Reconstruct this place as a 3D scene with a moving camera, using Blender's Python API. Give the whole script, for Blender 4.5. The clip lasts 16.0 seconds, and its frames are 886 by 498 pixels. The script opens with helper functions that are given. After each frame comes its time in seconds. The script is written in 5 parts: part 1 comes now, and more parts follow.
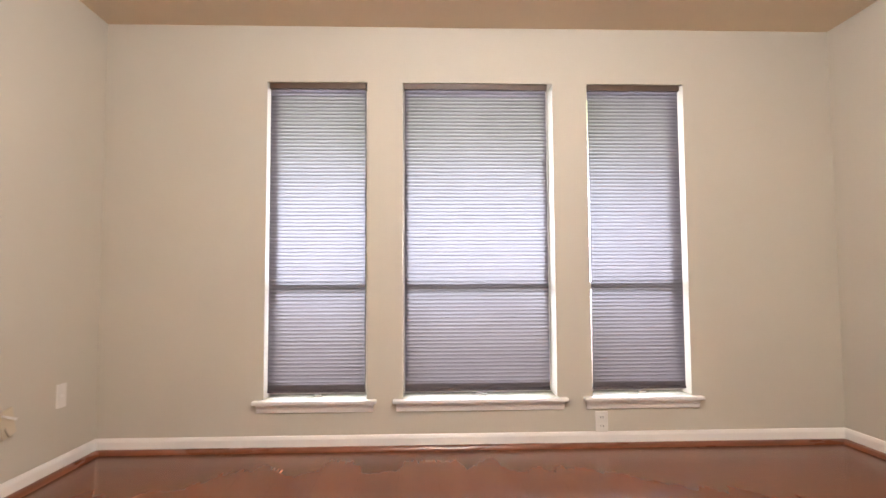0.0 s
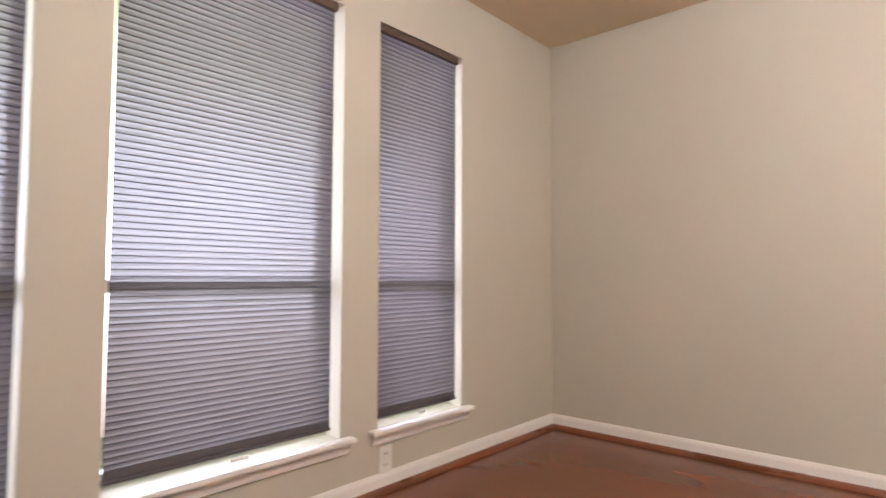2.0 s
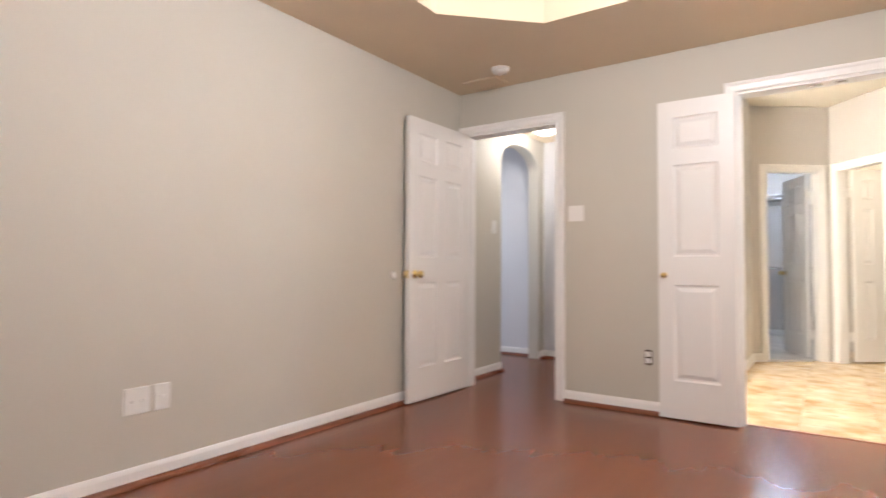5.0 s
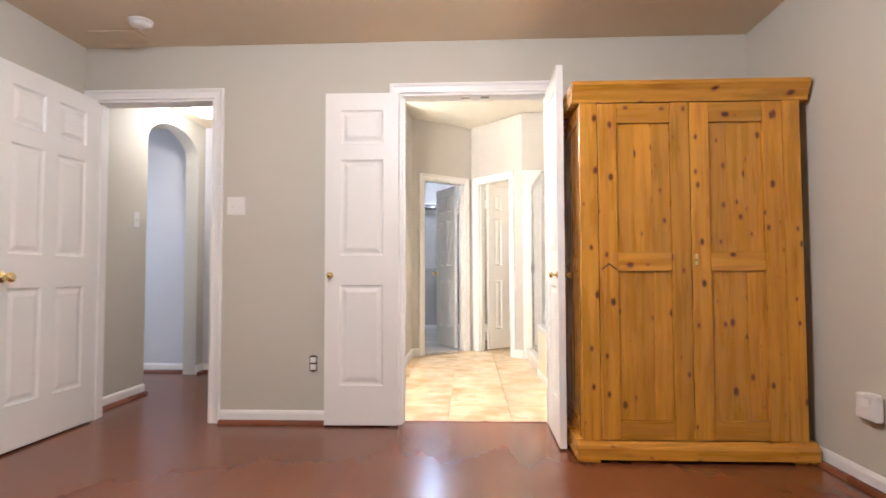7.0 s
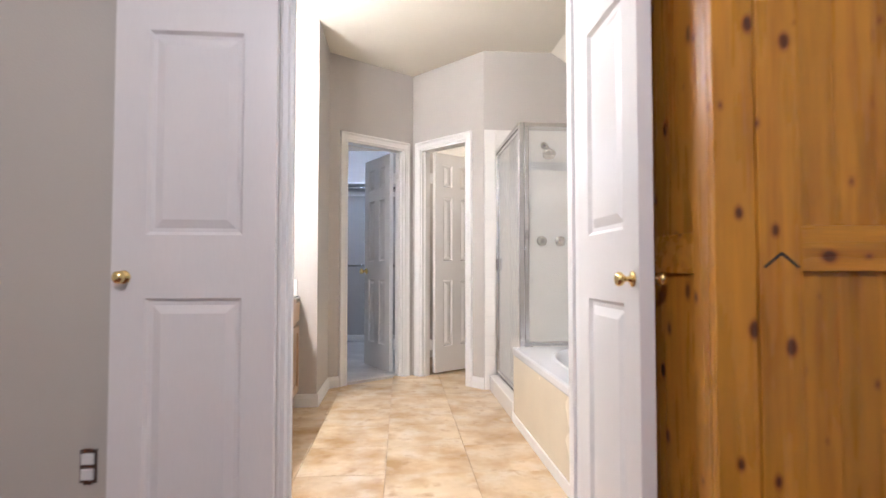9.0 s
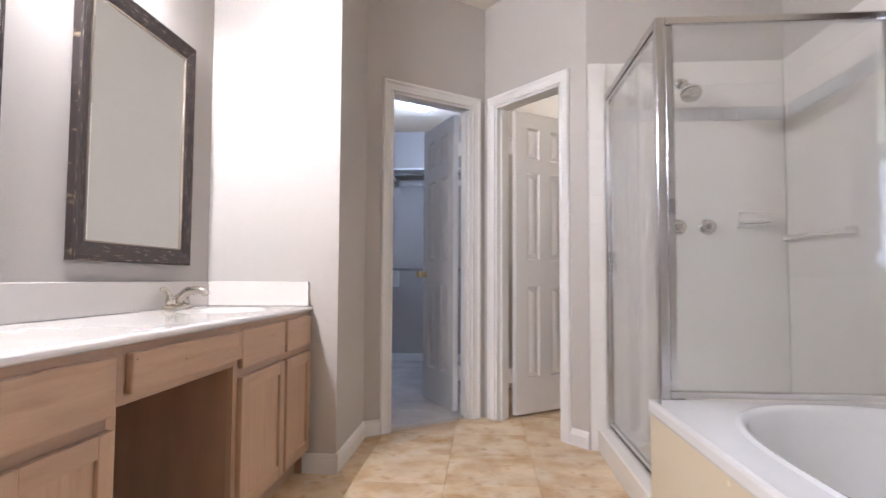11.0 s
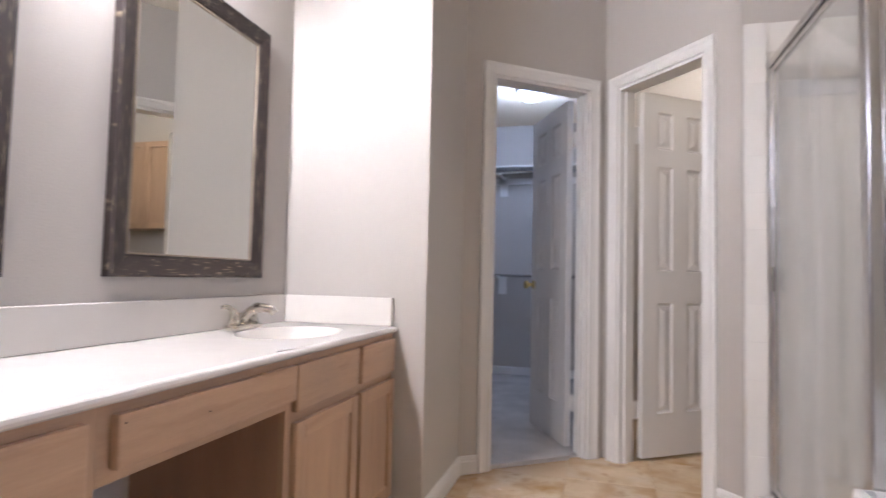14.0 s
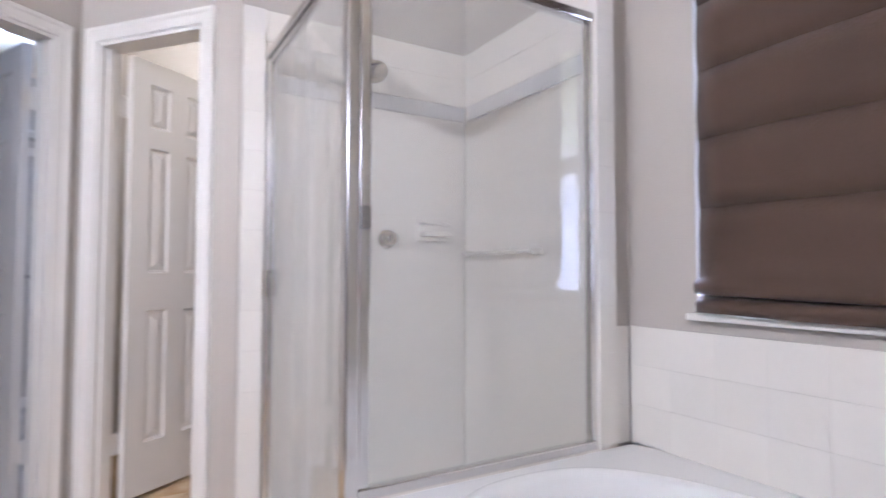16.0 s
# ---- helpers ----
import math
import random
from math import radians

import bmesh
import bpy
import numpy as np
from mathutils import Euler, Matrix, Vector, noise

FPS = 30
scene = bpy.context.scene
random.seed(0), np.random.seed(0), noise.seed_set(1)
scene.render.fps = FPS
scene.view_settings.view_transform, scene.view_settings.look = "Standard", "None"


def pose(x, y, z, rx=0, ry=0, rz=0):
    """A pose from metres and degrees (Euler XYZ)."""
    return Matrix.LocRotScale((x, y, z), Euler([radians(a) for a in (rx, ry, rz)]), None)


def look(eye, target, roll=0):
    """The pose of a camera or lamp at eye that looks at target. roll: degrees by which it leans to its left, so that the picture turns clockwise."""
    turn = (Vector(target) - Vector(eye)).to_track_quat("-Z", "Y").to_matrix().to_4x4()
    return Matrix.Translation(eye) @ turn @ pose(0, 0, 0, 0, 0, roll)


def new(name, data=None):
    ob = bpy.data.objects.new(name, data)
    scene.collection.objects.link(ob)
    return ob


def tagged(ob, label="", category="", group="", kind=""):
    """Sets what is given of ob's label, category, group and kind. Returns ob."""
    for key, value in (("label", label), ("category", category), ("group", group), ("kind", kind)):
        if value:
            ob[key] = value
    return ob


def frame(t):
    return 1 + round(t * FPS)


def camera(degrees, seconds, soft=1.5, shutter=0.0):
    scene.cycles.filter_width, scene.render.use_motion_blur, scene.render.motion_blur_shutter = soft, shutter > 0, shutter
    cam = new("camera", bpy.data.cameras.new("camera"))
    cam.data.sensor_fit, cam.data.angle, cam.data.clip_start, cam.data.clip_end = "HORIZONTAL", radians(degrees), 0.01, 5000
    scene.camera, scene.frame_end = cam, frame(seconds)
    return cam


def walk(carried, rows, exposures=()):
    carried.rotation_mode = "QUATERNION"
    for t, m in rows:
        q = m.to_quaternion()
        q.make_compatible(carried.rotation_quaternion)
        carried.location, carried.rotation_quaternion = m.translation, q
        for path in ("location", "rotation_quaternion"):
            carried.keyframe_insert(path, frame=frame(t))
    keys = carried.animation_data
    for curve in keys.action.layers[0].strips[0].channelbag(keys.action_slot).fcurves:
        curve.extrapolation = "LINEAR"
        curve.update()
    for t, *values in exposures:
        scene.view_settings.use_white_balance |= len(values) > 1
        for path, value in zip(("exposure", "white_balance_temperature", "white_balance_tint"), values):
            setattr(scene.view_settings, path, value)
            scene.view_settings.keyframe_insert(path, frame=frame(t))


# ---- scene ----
cam = camera(76.7, 16.0, soft=1.5, shutter=0.4)
# seconds, eye, target, roll
PATH = [
    (0, (0.638, 0.080, 0.922), (0.710, 2.075, 1.039), -0.3),
    (0.3, (0.450, 0.272, 0.929), (0.677, 2.256, 1.045), -0.2),
    (0.5, (0.339, 0.398, 0.956), (0.710, 2.360, 1.070), -0.1),
    (1, (0.172, 0.780, 0.930), (0.921, 2.632, 1.033), -0.0),
    (1.5, (-0.005, 1.138, 0.934), (1.122, 2.787, 1.038), 0.1),
    (2, (-0.051, 1.406, 0.929), (1.442, 2.733, 1.027), 0.2),
    (2.5, (-0.082, 1.696, 0.938), (1.725, 2.548, 1.035), 0.5),
    (3, (-0.099, 1.926, 0.937), (1.876, 2.222, 1.045), 0.6),
    (3.5, (-0.077, 2.097, 0.962), (1.902, 1.820, 1.021), -0.3),
    (4, (0.216, 2.531, 1.024), (2.006, 1.640, 1.061), -0.5),
    (4.5, (0.442, 2.605, 0.928), (1.958, 1.302, 1.000), 0.1),
    (5, (0.528, 2.563, 0.953), (1.666, 0.920, 1.023), 0.3),
    (5.2, (0.487, 2.519, 0.950), (1.480, 0.785, 1.029), 0.6),
    (7.3, (0.599, 1.990, 0.927), (0.602, -0.009, 1.014), -0.2),
    (7.6, (0.631, 1.751, 0.934), (0.559, -0.246, 1.025), -0.1),
    (8.2, (0.656, 1.183, 0.952), (0.506, -0.810, 1.022), 0.0),
    (10.3, (0.526, -0.604, 0.898), (0.386, -2.606, 1.000), 0.3),
    (10.5, (0.510, -0.717, 0.895), (0.450, -2.727, 1.003), 0.3),
    (10.7, (0.522, -0.815, 0.900), (0.546, -2.823, 1.005), 0.2),
    (11, (0.535, -0.948, 0.887), (0.681, -2.939, 0.994), 0.3),
    (11.5, (0.567, -1.144, 0.907), (0.884, -3.116, 1.015), 0.4),
    (12, (0.635, -1.279, 0.904), (1.144, -3.210, 1.022), 0.2),
    (12.5, (0.685, -1.369, 0.912), (1.371, -3.245, 1.025), 0.5),
    (13, (0.667, -1.383, 0.915), (1.436, -3.226, 1.026), 0.7),
    (13.5, (0.618, -1.413, 0.914), (1.381, -3.259, 1.024), 0.8),
    (14, (0.553, -1.400, 0.960), (1.093, -3.323, 1.059), 1.3),
    (14.5, (0.560, -1.384, 0.933), (0.684, -3.375, 1.066), 0.8),
    (15, (0.552, -1.424, 0.935), (0.292, -3.403, 1.062), 0.9),
    (15.5, (0.430, -1.609, 0.970), (-0.146, -3.521, 1.081), 0.2),
    (16, (0.388, -1.752, 1.021), (-0.626, -3.474, 1.105), 0.1),
]
walk(cam, [(t, look(e, a, r)) for t, e, a, r in PATH],
     exposures=[(0.0, 0.14, 6350, 12), (1.0, -0.06, 6350, 12), (2.5, -0.14, 6350, 13), (3.5, -0.08, 6350, 12), (4.5, -0.06, 6050, 12), (5.2, -0.20, 5900, 12),
                (7.3, -0.15, 5700, 12), (8.2, -0.46, 5500, 14), (10.3, -1.02, 5200, 18), (11.2, -1.20, 5200, 19), (13.5, -1.36, 5300, 21),
                (14.5, -1.24, 5150, 20), (15.5, -1.14, 5050, 20), (16.0, -0.98, 4950, 20)])

# ------------------------------------------------------------------ light
world = bpy.data.worlds.new("sky")
scene.world = world
world.use_nodes = True
wn = world.node_tree.nodes
sky = wn.new("ShaderNodeTexSky")
sky.sky_type, sky.sun_disc = 'NISHITA', False
sky.sun_elevation, sky.sun_rotation = radians(48), radians(200)
world.node_tree.links.new(sky.outputs[0], wn["Background"].inputs[0])
wn["Background"].inputs[1].default_value = 0.12
sun_data = bpy.data.lights.new("sun", 'SUN')
sun_data.energy, sun_data.angle, sun_data.color = 2.0, radians(0.6), (1.0, 0.95, 0.88)
new("sun", sun_data).matrix_world = look((0, 0, 12), (4, 9, 2))

BED_W, HALL_W, CLOSET_W, WC_W, ARCH_W = 150.0, 24.0, 47.0, 60.0, 17.0


def lamp(name, loc, watts, color, radius):
    d = bpy.data.lights.new(name, 'POINT')
    d.energy, d.color, d.shadow_soft_size = watts, color, radius
    ob = new(name, d)
    ob.location = loc
    return ob


lamp("tray_lamp", (0.95, 0.97, 2.30), BED_W, (1.0, 0.94, 0.89), 0.16)
lamp("hall_lamp", (2.75, -2.36, 2.17), HALL_W, (1.0, 0.93, 0.84), 0.09)
lamp("closet_lamp", (1.10, -5.91, 2.29), CLOSET_W, (0.70, 0.82, 1.0), 0.09)
lamp("wc_lamp", (-0.38, -5.01, 2.5), WC_W, (1.0, 0.86, 0.62), 0.08)
shade_gap = bpy.data.lights.new("bath_window_day", 'AREA')
shade_gap.shape, shade_gap.energy, shade_gap.color = 'RECTANGLE', 11.0, (0.92, 0.94, 1.0)
shade_gap.size, shade_gap.size_y, shade_gap.spread = 0.05, 1.05, radians(110)
new("bath_window_day", shade_gap).matrix_world = look((-1.085, -2.80, 1.46), (0.6, -1.9, 1.40))
arch_day = bpy.data.lights.new("arch_window_day", 'AREA')
arch_day.energy, arch_day.color, arch_day.size = ARCH_W, (0.78, 0.86, 1.0), 1.0
new("arch_window_day", arch_day).matrix_world = look((4.93, -2.0, 1.5), (3.3, -2.4, 1.2))

# ------------------------------------------------------------------ materials
def lin(r, g, b):
    return tuple(((c / 255) / 12.92 if c <= 10 else ((c / 255 + 0.055) / 1.055) ** 2.4) for c in (r, g, b)) + (1.0,)


class Mat:
    """A Principled material with two scales of colour variation and a fine bump."""

    def __init__(self, name, color, rough=0.5, metal=0.0, vary=0.06, scale=3.0, fine=60.0, bump=0.0, stretch=(1, 1, 1),
                 rough_vary=0.08, coat=0.0, spec=0.5, sheen=0.0, island=0.0, shift=True):
        m = bpy.data.materials.new(name)
        m.use_nodes = True
        self.m, t = m, m.node_tree
        self.t, n, k = t, t.nodes, t.links
        self.p = n["Principled BSDF"]
        self.p.inputs["Roughness"].default_value = rough
        self.p.inputs["Metallic"].default_value = metal
        self.p.inputs["Specular IOR Level"].default_value = spec
        self.p.inputs["Coat Weight"].default_value = coat
        self.p.inputs["Sheen Weight"].default_value = sheen
        co = n.new("ShaderNodeTexCoord")
        mp = n.new("ShaderNodeMapping")
        mp.inputs["Scale"].default_value = stretch
        if island and shift:
            own, move = n.new("ShaderNodeObjectInfo"), n.new("ShaderNodeVectorMath")
            move.operation = 'MULTIPLY_ADD'
            move.inputs[1].default_value = (17.0, 31.0, 11.0)
            k.new(own.outputs["Random"], move.inputs[0])
            k.new(co.outputs["Object"], move.inputs[2])
            k.new(move.outputs[0], mp.inputs[0])
        else:
            k.new(co.outputs["Object"], mp.inputs[0])
        self.vec = mp.outputs[0]
        big, small = self.noise(scale, 3), self.noise(fine, 2)
        mix = n.new("ShaderNodeMath")
        mix.operation = 'MULTIPLY_ADD'
        k.new(small, mix.inputs[0])
        mix.inputs[1].default_value = 0.4
        k.new(big, mix.inputs[2])
        self.value = mix.outputs[0]
        ramp = n.new("ShaderNodeMapRange")
        ramp.inputs["From Min"].default_value, ramp.inputs["From Max"].default_value = 0.4, 1.0
        ramp.inputs["To Min"].default_value, ramp.inputs["To Max"].default_value = 1 - vary, 1 + vary
        k.new(self.value, ramp.inputs[0])
        self.shade = ramp.outputs[0]
        base = n.new("ShaderNodeMix")
        base.data_type, base.blend_type = 'RGBA', 'MULTIPLY'
        base.inputs[0].default_value = 1.0
        base.inputs[6].default_value = color
        k.new(self.shade, base.inputs[7])
        self.base = base
        k.new(base.outputs[2], self.p.inputs["Base Color"])
        if island:
            info = n.new("ShaderNodeObjectInfo")
            r2 = n.new("ShaderNodeMapRange")
            r2.inputs["To Min"].default_value, r2.inputs["To Max"].default_value = 1 - island, 1 + island
            k.new(info.outputs["Random"], r2.inputs[0])
            mul = n.new("ShaderNodeMath")
            mul.operation = 'MULTIPLY'
            k.new(r2.outputs[0], mul.inputs[0])
            k.new(self.shade, mul.inputs[1])
            k.new(mul.outputs[0], base.inputs[7])
        if rough_vary:
            rr = n.new("ShaderNodeMapRange")
            rr.inputs["From Min"].default_value, rr.inputs["From Max"].default_value = 0.4, 1.0
            rr.inputs["To Min"].default_value, rr.inputs["To Max"].default_value = max(rough - rough_vary, 0.02), rough + rough_vary
            k.new(big, rr.inputs[0])
            k.new(rr.outputs[0], self.p.inputs["Roughness"])
        if bump:
            b = n.new("ShaderNodeBump")
            b.inputs["Strength"].default_value, b.inputs["Distance"].default_value = bump, 0.002
            k.new(small, b.inputs["Height"])
            k.new(b.outputs[0], self.p.inputs["Normal"])

    def noise(self, scale, detail):
        x = self.t.nodes.new("ShaderNodeTexNoise")
        x.inputs["Scale"].default_value, x.inputs["Detail"].default_value = scale, detail
        self.t.links.new(self.vec, x.inputs["Vector"])
        return x.outputs[0]

    def blend(self, color, source, lo, hi):
        """Mixes another colour over the base where source lies between lo and hi."""
        n, k = self.t.nodes, self.t.links
        r = n.new("ShaderNodeMapRange")
        r.inputs["From Min"].default_value, r.inputs["From Max"].default_value = lo, hi
        k.new(source, r.inputs[0])
        mix = n.new("ShaderNodeMix")
        mix.data_type = 'RGBA'
        k.new(r.outputs[0], mix.inputs[0])
        k.new(self.p.inputs["Base Color"].links[0].from_socket, mix.inputs[6])
        mix.inputs[7].default_value = color
        k.new(mix.outputs[2], self.p.inputs["Base Color"])
        return self


WALL = Mat("wall_paint", (0.545, 0.51, 0.437, 1), 0.62, vary=0.035, scale=1.6, fine=170, bump=0.35, spec=0.3).m
CEIL = Mat("ceiling_paint", (0.74, 0.62, 0.46, 1), 0.8, vary=0.04, scale=2.0, fine=120, bump=0.5, spec=0.2).m
BCEIL = Mat("bath_ceiling_paint", (0.80, 0.745, 0.63, 1), 0.8, vary=0.03, scale=2.0, fine=120, bump=0.4, spec=0.2).m
BWALL = Mat("bath_wall_paint", (0.50, 0.468, 0.430, 1), 0.6, vary=0.035, scale=1.6, fine=170, bump=0.35, spec=0.3).m
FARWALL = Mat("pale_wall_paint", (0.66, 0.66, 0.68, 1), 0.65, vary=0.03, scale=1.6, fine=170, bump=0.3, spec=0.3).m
TRIM = Mat("trim_paint", (0.83, 0.81, 0.78, 1), 0.38, vary=0.03, scale=4, fine=90, bump=0.08).m
DOORW = Mat("door_paint", (0.80, 0.775, 0.74, 1), 0.42, vary=0.03, scale=3, fine=140, bump=0.12, stretch=(1, 1, 0.2)).m
PLASTIC = Mat("white_plastic", (0.76, 0.74, 0.70, 1), 0.35, vary=0.02).m
SLOT = Mat("dark_slot", (0.03, 0.028, 0.025, 1), 0.7, vary=0.1).m
wood = Mat("red_brown_floor", (0.168, 0.053, 0.0228, 1), 0.24, vary=0.06, scale=1.2, fine=14, bump=0.0, stretch=(6, 0.7, 1), rough_vary=0.0, island=0.02, shift=False)
wood.t.links.new(wood.t.nodes.new("ShaderNodeNewGeometry").outputs["Position"], wood.vec.node.inputs[0])
wood.blend((0.146, 0.044, 0.019, 1), wood.noise(0.8, 2), 0.40, 0.85)
WOODFLOOR = wood.m
SHOE = Mat("shoe_brown", (0.16, 0.055, 0.026, 1), 0.35, vary=0.18, stretch=(1, 1, 6)).m
GROUT = Mat("grout", (0.50, 0.37, 0.23, 1), 0.85, vary=0.1, bump=0.3).m
ft = Mat("beige_stone_tile", (0.64, 0.49, 0.31, 1), 0.26, vary=0.14, scale=5.5, fine=30, bump=0.03, rough_vary=0.06, island=0.05)
ft.blend((0.45, 0.285, 0.12, 1), ft.noise(4.2, 6), 0.44, 0.70)
ft.blend((0.70, 0.585, 0.42, 1), ft.noise(6.5, 7), 0.50, 0.76)
ft.blend((0.37, 0.22, 0.095, 1), ft.noise(13.0, 5), 0.57, 0.82)
TILE = ft.m
CERAM = Mat("white_ceramic_tile", (0.82, 0.79, 0.74, 1), 0.14, vary=0.02, scale=5, fine=30, bump=0.03, island=0.02).m
BAND = Mat("grey_band_tile", (0.68, 0.675, 0.69, 1), 0.2, vary=0.06, scale=12, fine=50).m
ACRYL = Mat("white_acrylic", (0.87, 0.87, 0.87, 1), 0.12, vary=0.015, rough_vary=0.03, coat=0.3).m
APRON = Mat("cream_panel", (0.74, 0.66, 0.50, 1), 0.3, vary=0.03, scale=2, fine=40).m
MARBLE = Mat("cultured_marble", (0.79, 0.75, 0.70, 1), 0.12, vary=0.02, scale=6, fine=25, rough_vary=0.03, coat=0.3).m
maple = Mat("pale_maple", (0.45, 0.30, 0.187, 1), 0.42, vary=0.12, scale=2.5, fine=30, bump=0.05, stretch=(10, 10, 1), island=0.06)
maple.blend((0.35, 0.22, 0.13, 1), maple.noise(4, 5), 0.55, 0.85)
MAPLE = maple.m
maple_h = Mat("pale_maple_crosswise", (0.45, 0.30, 0.187, 1), 0.42, vary=0.12, scale=2.5, fine=30, bump=0.05, stretch=(10, 1, 10), island=0.06)
maple_h.blend((0.35, 0.22, 0.13, 1), maple_h.noise(4, 5), 0.55, 0.85)
MAPLEH = maple_h.m
CABIN = Mat("cabinet_inside", (0.36, 0.225, 0.15, 1), 0.6, vary=0.12, stretch=(6, 6, 1)).m
CHROME = Mat("bright_aluminium", (0.74, 0.73, 0.72, 1), 0.25, 1.0, vary=0.03).m
NICKEL = Mat("brushed_nickel", (0.60, 0.56, 0.50, 1), 0.24, 1.0, vary=0.04).m
BRASS = Mat("polished_brass", (0.86, 0.68, 0.30, 1), 0.24, 1.0, vary=0.05).m
STEEL = Mat("rod_steel", (0.5, 0.5, 0.5, 1), 0.25, 1.0, vary=0.04).m
CARPET = Mat("grey_carpet", (0.56, 0.53, 0.50, 1), 0.95, vary=0.28, scale=4.0, fine=220, bump=1.0, sheen=0.3, spec=0.1).m
ROMAN = Mat("brown_shade_cloth", (0.058, 0.036, 0.026, 1), 0.8, vary=0.1, scale=4, fine=260, bump=0.5, stretch=(1, 1, 0.6), sheen=0.15, spec=0.2).m
RAILM = Mat("blind_rail_brown", (0.09, 0.06, 0.045, 1), 0.5, vary=0.08).m
STACK = Mat("gathered_cloth", (0.075, 0.066, 0.075, 1), 0.85, vary=0.15, stretch=(1, 1, 8)).m
fr = Mat("distressed_black_frame", (0.022, 0.015, 0.013, 1), 0.6, spec=0.3, vary=0.3, scale=8, fine=50, bump=0.4, stretch=(1, 3.5, 60))
FRAME_H = fr.blend((0.27, 0.215, 0.15, 1), fr.noise(5, 6), 0.60, 0.68).m
fr = Mat("distressed_black_frame_upright", (0.022, 0.015, 0.013, 1), 0.6, spec=0.3, vary=0.3, scale=8, fine=50, bump=0.4, stretch=(1, 60, 3.5))
FRAME_V = fr.blend((0.27, 0.215, 0.15, 1), fr.noise(5, 6), 0.60, 0.68).m
LIPM = Mat("frame_lip", (0.27, 0.22, 0.165, 1), 0.45, vary=0.15, fine=40).m


def pine(name, stretch, knot_scale):
    w = Mat(name, (0.465, 0.211, 0.018, 1), 0.34, vary=0.22, scale=2.0, fine=18, bump=0.06, stretch=stretch, coat=0.15, island=0.15)
    w.blend((0.35, 0.122, 0.012, 1), w.noise(3.0, 6), 0.48, 0.80)
    n, k = w.t.nodes, w.t.links
    co = n.new("ShaderNodeTexCoord")
    info = n.new("ShaderNodeObjectInfo")
    add = n.new("ShaderNodeVectorMath")
    add.operation = 'ADD'
    k.new(co.outputs["Object"], add.inputs[0])
    k.new(info.outputs["Random"], add.inputs[1])
    mp = n.new("ShaderNodeMapping")
    mp.inputs["Scale"].default_value = knot_scale
    # boards are flat: lay the knots out in two dimensions
    sep, flat, both = n.new("ShaderNodeSeparateXYZ"), n.new("ShaderNodeCombineXYZ"), n.new("ShaderNodeMath")
    k.new(add.outputs[0], sep.inputs[0])
    both.operation = 'ADD'
    k.new(sep.outputs[0], both.inputs[0])
    k.new(sep.outputs[1], both.inputs[1])
    k.new(both.outputs[0], flat.inputs[0])
    k.new(sep.outputs[2], flat.inputs[1])
    k.new(flat.outputs[0], mp.inputs[0])
    wob = n.new("ShaderNodeTexNoise")
    wob.inputs["Scale"].default_value = 30
    k.new(co.outputs["Object"], wob.inputs["Vector"])
    off = n.new("ShaderNodeVectorMath")
    off.operation = 'MULTIPLY_ADD'
    k.new(wob.outputs["Color"], off.inputs[0])
    off.inputs[1].default_value = (0.035, 0.035, 0.035)
    k.new(mp.outputs[0], off.inputs[2])
    v = n.new("ShaderNodeTexVoronoi")
    v.voronoi_dimensions = '2D'
    v.inputs["Scale"].default_value, v.inputs["Randomness"].default_value = 1.0, 1.0
    k.new(off.outputs[0], v.inputs["Vector"])
    inv = n.new("ShaderNodeMath")
    inv.operation = 'SUBTRACT'
    size, tone = n.new("ShaderNodeMath"), n.new("ShaderNodeSeparateColor")
    k.new(v.outputs["Color"], tone.inputs[0])
    size.operation = 'MULTIPLY_ADD'
    size.inputs[1].default_value, size.inputs[2].default_value = -0.115, 1.043
    k.new(tone.outputs[0], size.inputs[0])
    k.new(size.outputs[0], inv.inputs[0])
    k.new(v.outputs["Distance"], inv.inputs[1])
    w.blend((0.27, 0.085, 0.014, 1), inv.outputs[0], 0.875, 0.945)
    w.blend((0.085, 0.022, 0.006, 1), inv.outputs[0], 0.930, 0.965)
    return w.m


PINE = pine("knotty_pine_upright", (14, 14, 1), (9.0, 5.4, 1))
PINEH = pine("knotty_pine_crosswise", (1, 14, 14), (5.6, 8.0, 1))


def plain_nodes(name):
    m = bpy.data.materials.new(name)
    m.use_nodes = True
    m.node_tree.nodes.clear()
    return m, m.node_tree.nodes, m.node_tree.links


